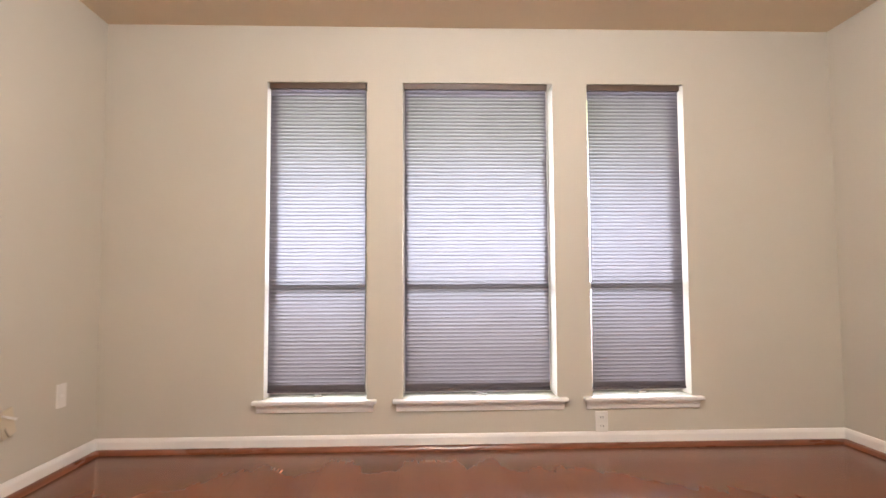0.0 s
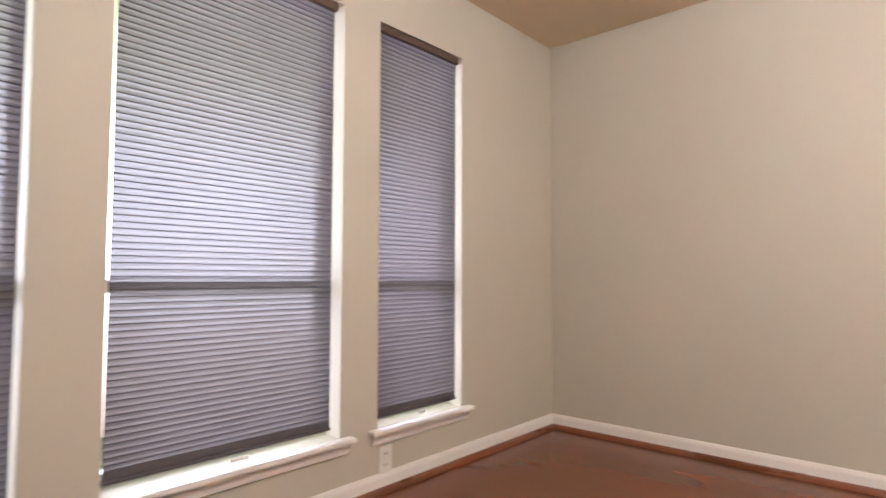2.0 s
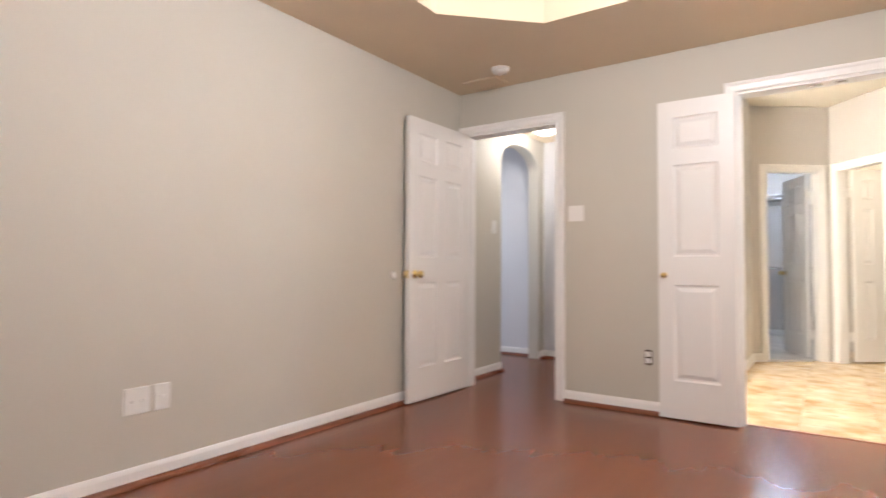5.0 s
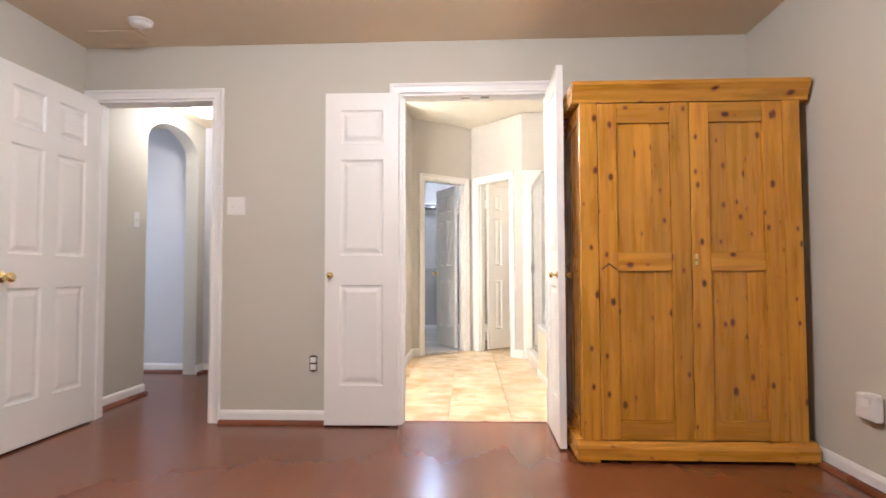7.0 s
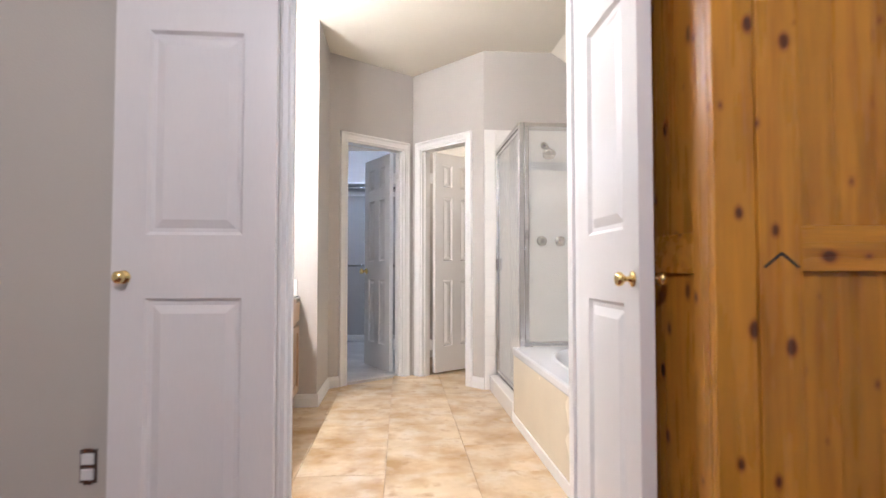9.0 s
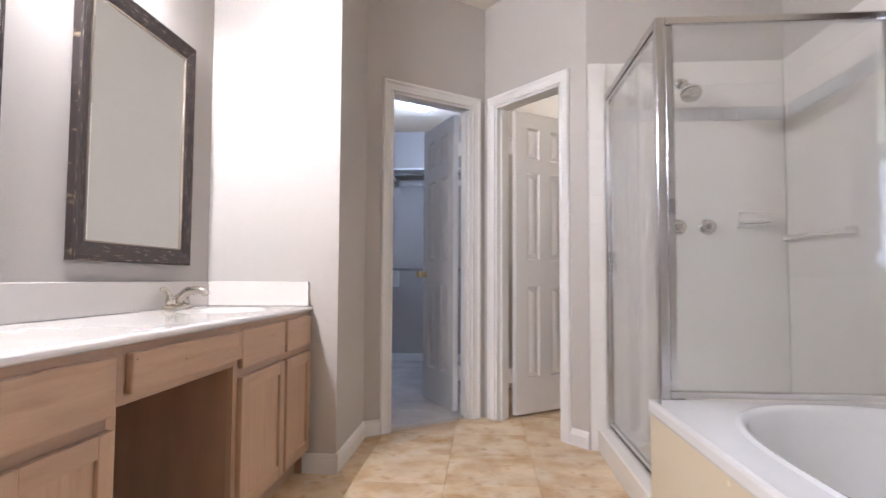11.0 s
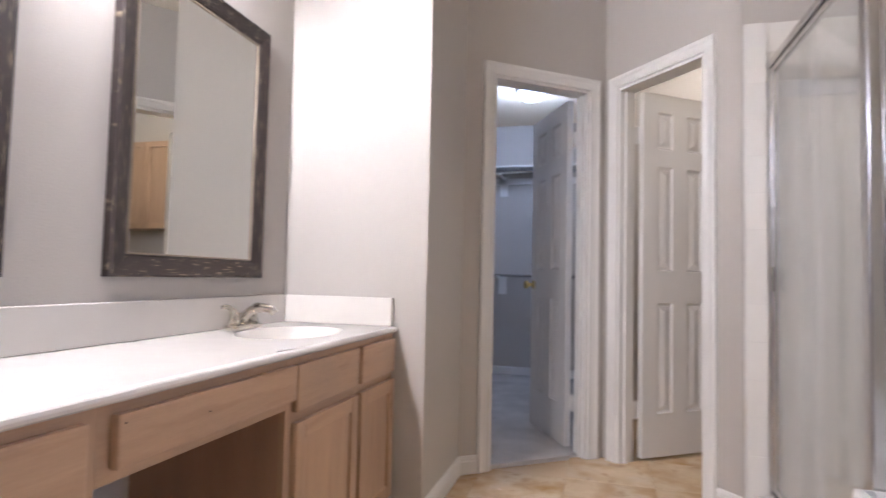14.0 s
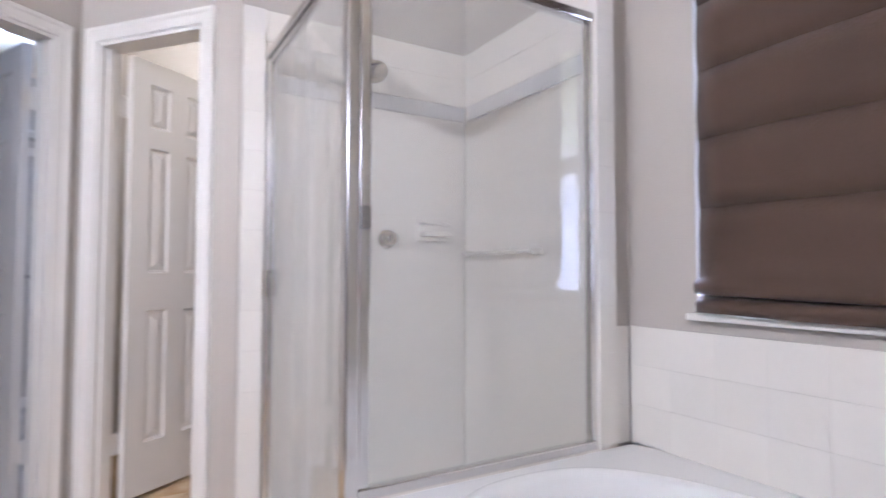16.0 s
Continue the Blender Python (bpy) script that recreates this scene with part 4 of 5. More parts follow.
# ------------------------------------------------------------------ wardrobe
def wardrobe():
    """Knotty pine wardrobe, front at y 0 towards +y, x from 0 to W."""
    W, D, Ht = 1.085, 0.60, 1.885
    w = thing("wardrobe", pose(-1.078, -0.665, 0), "tall knotty pine wardrobe with two panelled doors", "wardrobe")
    # plinth with a moulded top, on low feet
    prof = [(0.035, 0.018), (0.035, 0.070), (0.028, 0.082), (0.016, 0.092), (0.010, 0.102), (-D, 0.102), (-D, 0.018)]
    part("plinth", extrude_profile(prof, W + 0.07, pose(-0.035, 0, 0)), PINEH, w)
    for x in (-0.02, W - 0.08):
        for y in (-D + 0.02, -0.06):
            part("foot", box((x, y, 0), (x + 0.10, y + 0.08, 0.018), 0.003), PINEH, w)
    # cornice
    prof = [(0.004, 1.785), (0.006, 1.800), (0.016, 1.820), (0.020, 1.838), (0.034, 1.858), (0.040, 1.866), (0.040, 1.885), (-D, 1.885), (-D, 1.785)]
    part("cornice", extrude_profile(prof, W + 0.076, pose(-0.038, 0, 0)), PINEH, w)
    z0, z1 = 0.102, 1.785
    part("back", box((0.01, -D + 0.002, z0), (W - 0.01, -D + 0.014, z1)), PINE, w)
    for x, s in ((0.0, 1), (W, -1)):
        # framed side: two stiles, three rails, two panels
        a, b = sorted((x, x + s * 0.022))
        part("side_stile", box((a, -0.085, z0), (b, -0.022, z1), 0.002), PINE, w)
        part("side_stile", box((a, -D + 0.014, z0), (b, -D + 0.085, z1), 0.002), PINE, w)
        for r0, r1 in ((z0, z0 + 0.09), (0.93, 1.02), (z1 - 0.09, z1)):
            part("side_rail", box((a, -D + 0.085, r0), (b, -0.085, r1), 0.002), PINEH, w)
        a, b = sorted((x + s * 0.007, x + s * 0.017))
        for r0, r1 in ((z0 + 0.09, 0.93), (1.02, z1 - 0.09)):
            part("side_panel", box((a, -D + 0.085, r0), (b, -0.085, r1)), PINE, w)
    part("front_stile", box((0.0, -0.022, z0), (0.088, 0.0, z1), 0.003), PINE, w)
    part("front_stile", box((W - 0.088, -0.022, z0), (W, 0.0, z1), 0.003), PINE, w)
    half = W / 2
    for k, (a, b) in enumerate(((0.090, half - 0.0015), (half + 0.0015, W - 0.090))):
        d = part("door", box((a, -0.022, z0 + 0.004), (b, -0.018, z1 - 0.004)), PINE, w, "pine frame-and-panel door")
        sw = 0.094
        for s0, s1 in ((a, a + sw), (b - sw, b)):
            part("stile", box((s0, -0.018, z0 + 0.004), (s1, 0.004, z1 - 0.004), 0.003), PINE, d)
        for r0, r1 in ((z0 + 0.004, z0 + 0.098), (0.935, 1.030), (z1 - 0.105, z1 - 0.004)):
            part("rail", box((a + sw, -0.018, r0), (b - sw, 0.002, r1), 0.003), PINEH, d)
        for r0, r1 in ((z0 + 0.098, 0.935), (1.030, z1 - 0.105)):
            pw = (b - a - 2 * sw) / 3
            for i in range(3):
                part("board", box((a + sw + i * pw, -0.0178, r0), (a + sw + (i + 1) * pw, -0.012, r1), 0.0014), PINE, d)
        if k == 1:
            for x, tilt in ((b - 0.066, 38), (b - 0.030, -38)):
                part("repair_joint", box((-0.024, 0.0042, -0.003), (0.024, 0.0048, 0.003), 0, pose(x, 0, 0.958, 0, -tilt)), SLOT, d, "dark slanted joint in the stile")
        if k == 0:
            part("keyhole_plate", box((b - 0.030, 0.0042, 0.965), (b - 0.014, 0.006, 1.02), 0.0008), BRASS, d)
            part("key", tube([(b - 0.022, 0.005, 0.99), (b - 0.022, 0.030, 0.99), (b - 0.014, 0.036, 0.992), (b - 0.006, 0.036, 0.99)], 0.0028, 8), BRASS, d, "small brass key")
    return w


wardrobe()

ORIGIN = BATH
# ------------------------------------------------------------------ vanity
VX, VZ, VN, VF = 1.375, 0.735, BY + 0.055, VEND + 0.004     # cabinet face, cabinet top, near end, far end


def drawer_front(name, y0, y1, z0, z1, parent, label=""):
    """A slab front with eased edges standing proud of the face frame."""
    return part(name, box((VX - 0.020, y0, z0), (VX - 0.001, y1, z1), 0.005), MAPLEH, parent, label)


def cabinet_door(y0, y1, z0, z1, parent):
    """A frame-and-flat-panel cabinet door."""
    d = part("door", box((VX - 0.010, y0 + 0.045, z0 + 0.045), (VX - 0.004, y1 - 0.045, z1 - 0.045)), MAPLE, parent, "flat-panel maple door")
    for a, b in ((y0, y0 + 0.048), (y1 - 0.048, y1)):
        part("stile", box((VX - 0.020, a, z0), (VX - 0.001, b, z1), 0.004), MAPLE, d)
    for a, b in ((z0, z0 + 0.048), (z1 - 0.048, z1)):
        part("rail", box((VX - 0.0195, y0 + 0.048, a), (VX - 0.0012, y1 - 0.048, b), 0.003), MAPLEH, d)
    return d


def base_cabinet(y0, y1, label, bays, stile_far=0.03):
    """A vanity base between y0 (far) and y1 (near): toe kick, sides, face frame, drawers over doors."""
    c = thing("vanity_cabinet", pose(0, 0, 0), label, "cabinet", "vanity cabinets")
    part("toe_kick", box((VX + 0.05, y0 + 0.004, 0), (VX + 0.065, y1 - 0.004, 0.098)), MAPLEH, c)
    for y in (y0, y1 - 0.016):
        part("side", box((VX + 0.018, y, 0.0), (BX1 - 0.004, y + 0.016, VZ)), CABIN, c)
    part("bottom", box((VX + 0.018, y0 + 0.016, 0.10), (BX1 - 0.004, y1 - 0.016, 0.115)), CABIN, c)
    part("top_rail", box((VX, y0 + 0.003, VZ - 0.022), (VX + 0.018, y1 - 0.003, VZ)), MAPLEH, c)
    part("mid_rail", box((VX, y0 + 0.003, 0.555), (VX + 0.018, y1 - 0.003, 0.592)), MAPLEH, c)
    part("bottom_rail", box((VX, y0 + 0.003, 0.098), (VX + 0.018, y1 - 0.003, 0.125)), MAPLEH, c)
    for b in bays:
        a = min(max(b - 0.016, y0), y1 - 0.032)
        part("stile", box((VX - 0.0005, a, 0.098), (VX + 0.018, a + 0.032, VZ - 0.001)), MAPLE, c)
    for a, b in zip(bays, bays[1:]):
        drawer_front("drawer_front", a + 0.014, b - 0.014, 0.588, 0.716, c)
        cabinet_door(a + 0.014, b - 0.014, 0.112, 0.560, c)
    return c


base_cabinet(VF, -2.665, "pale maple sink cabinet with two doors and two drawer fronts", [VF + 0.004, -3.105, -2.681])
base_cabinet(-2.085, VN, "pale maple cabinet with drawers over doors beside the doorway", [-2.069, -1.745, VN - 0.004])
# knee space with one wide drawer
kn = thing("knee_drawer_unit", pose(0, 0, 0), "pale maple drawer over the open knee space", "drawer", "vanity cabinets")
part("apron_rail", box((VX, -2.664, 0.600), (VX + 0.018, -2.086, 0.733)), MAPLEH, kn)
drawer_front("drawer_front", -2.690, -2.112, 0.622, 0.716, kn, "maple drawer front with a chipped corner")
for p in ((-2.34, 0.672), (-2.125, 0.70)):
    part("nick", lathe([(0.002, 0), (0.002, 0.0010), (0.001, 0.0012)], 8, pose(VX - 0.0198, *p, 0, -90)), SLOT, kn)
part("drawer_box", box((VX + 0.02, -2.650, 0.615), (BX1 - 0.08, -2.10, 0.700)), CABIN, kn)


def countertop():
    """Cast top with two oval bowls, a rolled front edge and splashes."""
    c = thing("countertop", pose(0, 0, 0), "white cultured marble vanity top with an integral oval bowl", "countertop")
    x0, x1, z = VX - 0.020, BX1 - 0.003, 0.758
    bm = bmesh.new()
    ys = [VF, -2.62, -2.10, VN]
    cx = 1.605
    for (a, b), bowl in zip(zip(ys, ys[1:]), (-3.07, None, None)):
        lo, hi = x0 + 0.014, x1
        if bowl is None:
            bm.faces.new([bm.verts.new(p) for p in ((lo, a, z), (hi, a, z), (hi, b, z), (lo, b, z))])
            continue
        n = 48
        rim, rings = [], []
        for i in range(n):
            t = 2 * math.pi * (i + 0.5) / n
            dx, dy = math.cos(t), math.sin(t)
            s = min(((hi - cx) if dx > 0 else (cx - lo)) / abs(dx), ((b - bowl) if dy > 0 else (bowl - a)) / abs(dy))
            rim.append(bm.verts.new((cx + s * dx, bowl + s * dy, z)))
        for k, dz in ((1.0, 0.0), (0.97, -0.006), (0.90, -0.035), (0.75, -0.085), (0.5, -0.12), (0.2, -0.135), (0.06, -0.137)):
            rings.append([bm.verts.new((cx + 0.165 * k * math.cos(2 * math.pi * (i + 0.5) / n), bowl + 0.225 * k * math.sin(2 * math.pi * (i + 0.5) / n), z + dz)) for i in range(n)])
        for p, q in zip([rim] + rings, rings):
            for i in range(n):
                j = (i + 1) % n
                f = bm.faces.new((p[i], p[j], q[j], q[i]))
                f.smooth = p is not rim
        bm.faces.new(rings[-1])
    part("slab", bm, MARBLE, c)
    prof = [(0.014, 0.758), (0.007, 0.7565), (0.002, 0.752), (0.0, 0.746), (0.002, 0.740), (0.007, 0.736), (0.030, 0.736), (0.030, 0.748)]
    bm = extrude_profile([(-y, zz) for y, zz in prof], VN - VF, pose(x0, VF, 0, 0, 0, 90))
    part("front_edge", bm, MARBLE, c)
    part("back_splash", box((BX1 - 0.022, VF + 0.02, 0.7585), (BX1 - 0.001, VN, 0.872), 0.004), MARBLE, c)
    part("end_splash", box((x0 + 0.02, VF - 0.003, 0.7585), (BX1 - 0.001, VF + 0.018, 0.872), 0.004), MARBLE, c)
    for y in (-3.07,):
        part("drain", lathe([(0.022, 0), (0.022, 0.003), (0.012, 0.004), (0.010, 0.001)], 20, pose(cx, y, z - 0.137)), NICKEL, c)


countertop()


def faucet(m, label):
    """A two-lever centre-set faucet; local +y points over the bowl."""
    f = thing("faucet", m, label, "faucet", "vanity faucets")
    bm = bmesh.new()
    cuboid(bm, (-0.078, -0.026, 0), (0.078, 0.026, 0.020), None, 0.010)
    part("base", bm, NICKEL, f)
    part("spout", tube([(0, -0.004, 0.018), (0, 0.002, 0.045), (0, 0.030, 0.068), (0, 0.075, 0.080), (0, 0.108, 0.076), (0, 0.120, 0.062)], [0.022, 0.019, 0.017, 0.015, 0.015, 0.014], 16), NICKEL, f)
    for s in (-1, 1):
        part("lever", tube([(s * 0.052, 0, 0.018), (s * 0.052, -0.002, 0.045), (s * 0.056, -0.004, 0.066), (s * 0.072, -0.006, 0.079), (s * 0.096, -0.008, 0.084), (s * 0.108, -0.008, 0.082)],
                           [0.020, 0.017, 0.013, 0.010, 0.008, 0.007], 14), NICKEL, f)
    part("lift_rod", tube([(0, -0.020, 0.018), (0, -0.020, 0.055), (0, -0.020, 0.060)], [0.003, 0.003, 0.006], 10), NICKEL, f)
    return f


fc = faucet(pose(1.795, -3.07, 0.7582, 0, 0, 90), "brushed nickel two-lever faucet on the vanity")


def framed_mirror(y0, y1, z0, z1, label):
    """A mirror with a wide distressed frame hung on the vanity wall."""
    f = thing("mirror", pose(BX1, y0, z0), label, "mirror", "mirrors over the vanity")
    W, Hh, w = y1 - y0, z1 - z0, 0.064
    part("glass", box((-0.012, w - 0.006, w - 0.006), (-0.008, W - w + 0.006, Hh - w + 0.006)), MIRROR, f, "silvered mirror glass")
    prof = [(0.0, 0.0), (0.024, 0.0), (0.030, 0.008), (0.027, 0.020), (0.022, 0.048), (0.018, 0.058), (0.012, 0.064), (0.0, 0.064)]
    for a, b, mat in (((0, 0), (W, 0), FRAME_H), ((W, 0), (W, Hh), FRAME_V), ((W, Hh), (0, Hh), FRAME_H), ((0, Hh), (0, 0), FRAME_V)):
        d = Vector((b[0] - a[0], b[1] - a[1])).normalized()
        nrm = Vector((-d.y, d.x))
        bm = bmesh.new()
        ends = []
        for p, s in ((Vector(a), 1), (Vector(b), -1)):
            ends.append([bm.verts.new((-h, *(p + nrm * u + d * (u * s)))) for h, u in prof])
        n = len(prof)
        for i in range(n):
            bm.faces.new((ends[0][i], ends[0][(i + 1) % n], ends[1][(i + 1) % n], ends[1][i]))
        bm.faces.new(ends[0])
        bm.faces.new(ends[1])
        part("frame_side", bm, mat, f)
        bm = bmesh.new()
        ends = []
        for p, s in ((Vector(a), 1), (Vector(b), -1)):
            ends.append([bm.verts.new((-h, *(p + nrm * u + d * (u * s)))) for h, u in ((0.011, 0.0655), (0.017, 0.064), (0.017, 0.069), (0.011, 0.070))])
        for i in range(4):
            bm.faces.new((ends[0][i], ends[0][(i + 1) % 4], ends[1][(i + 1) % 4], ends[1][i]))
        part("lip", bm, LIPM, f, "worn silver inner lip")
    return f


framed_mirror(-3.246, -2.540, 0.940, 1.900, "tall mirror in a distressed black wooden frame")
framed_mirror(-2.264, -1.558, 0.938, 1.898, "tall mirror in a distressed black wooden frame")


def vanity_light(y, z, count, spacing, label):
    v = thing("vanity_light", pose(BX1, y, z), label, "wall light", "lights over the mirrors")
    half = spacing * count / 2
    part("back_bar", box((-0.03, -half, -0.05), (0.0, half, 0.05), 0.008), CHROME, v)
    for i in range(count):
        yy = spacing * (i - (count - 1) / 2)
        part("socket", lathe([(0.022, 0.0), (0.022, 0.025), (0.018, 0.028)], 16, pose(-0.03, yy, 0, 0, -90)), CHROME, v)
        part("bulb", lathe([(0.015, 0.0), (0.026, 0.015), (0.042, 0.040), (0.047, 0.062), (0.042, 0.085), (0.026, 0.102), (0.006, 0.108)], 20, pose(-0.058, yy, 0, 0, -90)), BULB, v, "lit frosted globe bulb")
    return v


for y in (-2.50, -1.78):
    vanity_light(y, 2.17, 3, 0.155, "chrome bar light with three lit globes above a mirror")


# ------------------------------------------------------------------ tub
def bathtub():
    t = thing("bathtub", pose(0, 0, 0), "white acrylic garden tub set in a cream deck", "bathtub")
    x0, x1, y0, y1, z = TUBX + 0.002, -0.035, SHF + 0.030, BY + 0.056, 0.455
    cx, cy, a, b = -0.575, -2.205, 0.430, 0.735
    n = 72
    bm = bmesh.new()

    def ring(k, dz):
        out = []
        for i in range(n):
            u = 2 * math.pi * (i + 0.5) / n
            c, s = math.cos(u), math.sin(u)
            e = 2 / 2.5
            out.append(bm.verts.new((cx + a * k * math.copysign(abs(c) ** e, c), cy + b * k * math.copysign(abs(s) ** e, s), z + dz)))
        return out

    rim = []
    for i in range(n):
        u = 2 * math.pi * (i + 0.5) / n
        dx, dy = math.cos(u), math.sin(u)
        s = min(((x1 - 0.012 - cx) if dx > 0 else (cx - x0)) / abs(dx), ((y1 - cy) if dy > 0 else (cy - y0)) / abs(dy))
        rim.append(bm.verts.new((cx + s * dx, cy + s * dy, z)))
    rings = [ring(1.02, 0.0), ring(1.0, 0.006), ring(0.975, 0.004), ring(0.955, -0.012), ring(0.93, -0.06), ring(0.87, -0.20), ring(0.80, -0.31), ring(0.70, -0.365), ring(0.45, -0.38), ring(0.1, -0.385)]
    for p, q in zip([rim] + rings, rings):
        for i in range(n):
            j = (i + 1) % n
            f = bm.faces.new((p[i], p[j], q[j], q[i]))
            f.smooth = p is not rim
    bm.faces.new(rings[-1])
    part("basin", bm, ACRYL, t)
    prof = [(0.0, z - 0.045), (0.004, z - 0.045), (0.006, z - 0.038), (0.006, z - 0.012), (0.003, z - 0.003), (-0.006, z), (-0.014, z), (-0.014, z - 0.045)]
    part("deck_edge", extrude_profile(prof, y1 - y0, pose(x1, y1, 0, 0, 0, -90)), ACRYL, t)
    part("front_edge", box((x0, y0 - 0.006, z - 0.045), (x1 + 0.003, y0, z), 0.002), ACRYL, t)
    part("apron", box((x1 - 0.016, y0, 0.0), (x1, y1, z - 0.044)), APRON, t, "cream smooth apron panel")
    part("apron_end", box((-0.14, y0 - 0.004, 0.0), (x1 - 0.016, y0 + 0.01, z - 0.044)), APRON, t, "cream smooth apron panel")
    part("base_strip", box((x1, y0, 0.0), (x1 + 0.010, y1, 0.055), 0.003), TRIM, t, "white strip along the floor")
    return t


bathtub()


def shade_window():
    """The window over the tub, its sill and a lowered roman shade."""
    y0, y1, z0, z1 = TW
    w = thing("window_4", pose(TUBX - 0.085, y1, z0, 0, 0, -90), "white bath window behind a roman shade", "window", "", "structure")
    W, Hh = y1 - y0, z1 - z0
    for a, b in (((0, -0.06, 0), (0.045, 0, Hh)), ((W - 0.045, -0.06, 0), (W, 0, Hh)), ((0.045, -0.06, 0), (W - 0.045, 0, 0.05)), ((0.045, -0.06, Hh - 0.045), (W - 0.045, 0, Hh))):
        part("window_frame", box(a, b, 0.004), PLASTIC, w)
    part("meeting_rail", box((0.045, -0.05, Hh * 0.48), (W - 0.045, 0.01, Hh * 0.48 + 0.06), 0.004), PLASTIC, w)
    g = part("pane", box((0.045, -0.034, 0.05), (W - 0.045, -0.030, Hh - 0.045)), GLASS, w)
    g.visible_shadow = False
    s = thing("window_sill_4", pose(TUBX, y1, z0, 0, 0, -90), "white painted sill over the tub tiles", "window sill", "", "structure")
    part("stool", box((-0.05, -0.084, -0.020), (W + 0.012, 0.040, 0.0), 0.006), TRIM, s)
    r = thing("roman_shade", pose(TUBX + 0.012, y1 + 0.03, z0, 0, 0, -90), "dark brown cloth roman shade lowered over the tub window", "window shade")
    Ws = W - 0.012
    bm = bmesh.new()
    path = [(0.018, 0.010), (0.050, 0.006), (0.052, 0.030), (0.030, 0.050), (0.028, 0.052), (0.058, 0.060), (0.060, 0.085), (0.034, 0.105)]
    zz = 0.105
    while zz < 1.16:
        path += [(0.031, zz + 0.05), (0.029, zz + 0.12), (0.026, zz + 0.199), (0.021, zz + 0.2005), (0.027, zz + 0.202)]
        zz += 0.205
    rows = []
    rnd = random.Random(4)
    for i in range(15):
        x = Ws * i / 14
        rows.append([bm.verts.new((x, y + rnd.uniform(-0.002, 0.002), z + 0.004 * math.sin(7 * x + z * 3) + (0.012 * (1 - x / Ws) if z > 0.1 else 0))) for y, z in path])
    for p, q in zip(rows, rows[1:]):
        for k in range(len(path) - 1):
            f = bm.faces.new((p[k], p[k + 1], q[k + 1], q[k]))
            f.smooth = True
    ob = part("cloth", bm, ROMAN, r, "dark brown woven cloth with stitched folds")
    mod = ob.modifiers.new("thickness", 'SOLIDIFY')
    mod.thickness = 0.003
    part("head_board", box((0, 0.0, 1.17), (Ws, 0.03, 1.20), 0.002), ROMAN, r)
    return r


shade_window()

# ------------------------------------------------------------------ shower
sh = thing("shower_enclosure", pose(0, 0, 0), "aluminium framed glass shower enclosure beside the tub", "shower")
DX, ST = -0.095, 1.878
part("corner_post", box((DX - 0.018, SHF - 0.018, 0.115), (DX + 0.018, SHF + 0.018, ST), 0.004), CHROME, sh)
part("corner_post_face", box((DX - 0.048, SHF - 0.012, 0.115), (DX - 0.019, SHF + 0.012, ST - 0.032), 0.003), CHROME, sh)
part("head_rail", box((SHX + 0.07, SHF - 0.018, ST - 0.030), (DX - 0.018, SHF + 0.018, ST), 0.004), CHROME, sh)
part("sill_rail", box((SHX + 0.07, SHF - 0.018, 0.4562), (DX - 0.018, SHF + 0.018, 0.485), 0.004), CHROME, sh)
part("wall_channel", box((SHX + 0.07, SHF - 0.014, 0.485), (SHX + 0.092, SHF + 0.014, ST - 0.03), 0.003), CHROME, sh)
g = part("fixed_pane", box((SHX + 0.09, SHF - 0.003, 0.484), (DX - 0.046, SHF + 0.003, ST - 0.029)), SHGLASS, sh, "clear fixed glass panel")
g.visible_shadow = False
part("door_head_rail", box((DX - 0.018, SHY + 0.002, ST - 0.030), (DX + 0.018, SHF - 0.018, ST), 0.004), CHROME, sh)
part("door_sill", box((DX - 0.018, SHY + 0.002, 0.115), (DX + 0.018, SHF - 0.018, 0.135), 0.004), CHROME, sh)
part("wall_jamb", box((DX - 0.014, SHY + 0.002, 0.135), (DX + 0.014, SHY + 0.026, ST - 0.03), 0.003), CHROME, sh)
d = part("door_pane", box((DX - 0.003, SHY + 0.035, 0.15), (DX + 0.003, SHF - 0.03, ST - 0.045)), SHGLASS, sh, "clear hinged glass door")
d.visible_shadow = False
for a, b in (((SHY + 0.028, 0.14), (SHY + 0.052, ST - 0.035)), ((SHF - 0.050, 0.14), (SHF - 0.022, ST - 0.035))):
    part("door_stile", box((DX - 0.010, a[0], a[1]), (DX + 0.010, b[0], b[1]), 0.003), CHROME, d)
for z in (0.14, ST - 0.055):
    part("door_rail", box((DX - 0.010, SHY + 0.052, z), (DX + 0.010, SHF - 0.050, z + 0.02), 0.003), CHROME, d)
part("pull", box((DX + 0.011, SHY + 0.056, 0.93), (DX + 0.026, SHY + 0.076, 1.03), 0.004), NICKEL, d, "small metal pull")
part("latch", box((DX - 0.046, SHF + 0.013, 1.13), (DX - 0.02, SHF + 0.022, 1.19), 0.002), STEEL, sh)
curb = setting("shower_curb", box((-0.165, SHY - 0.002, 0.0), (-0.028, SHF + 0.016, 0.113), 0.006), CERAM, "white tiled shower curb", None, "curb")
setting("shower_floor", box((SHX - 0.002, SHY - 0.002, 0.0), (-0.165, SHF + 0.01, 0.05)), CERAM, "white shower floor", None, "shower floor")
# wall behind the tub end, under the glass
setting("shower_knee_wall", box((SHX - 0.004, SHF - 0.03, 0.0), (-0.165, SHF + 0.028, 0.4555)), CERAM, "white tiled low wall between tub and shower", None, "low wall")

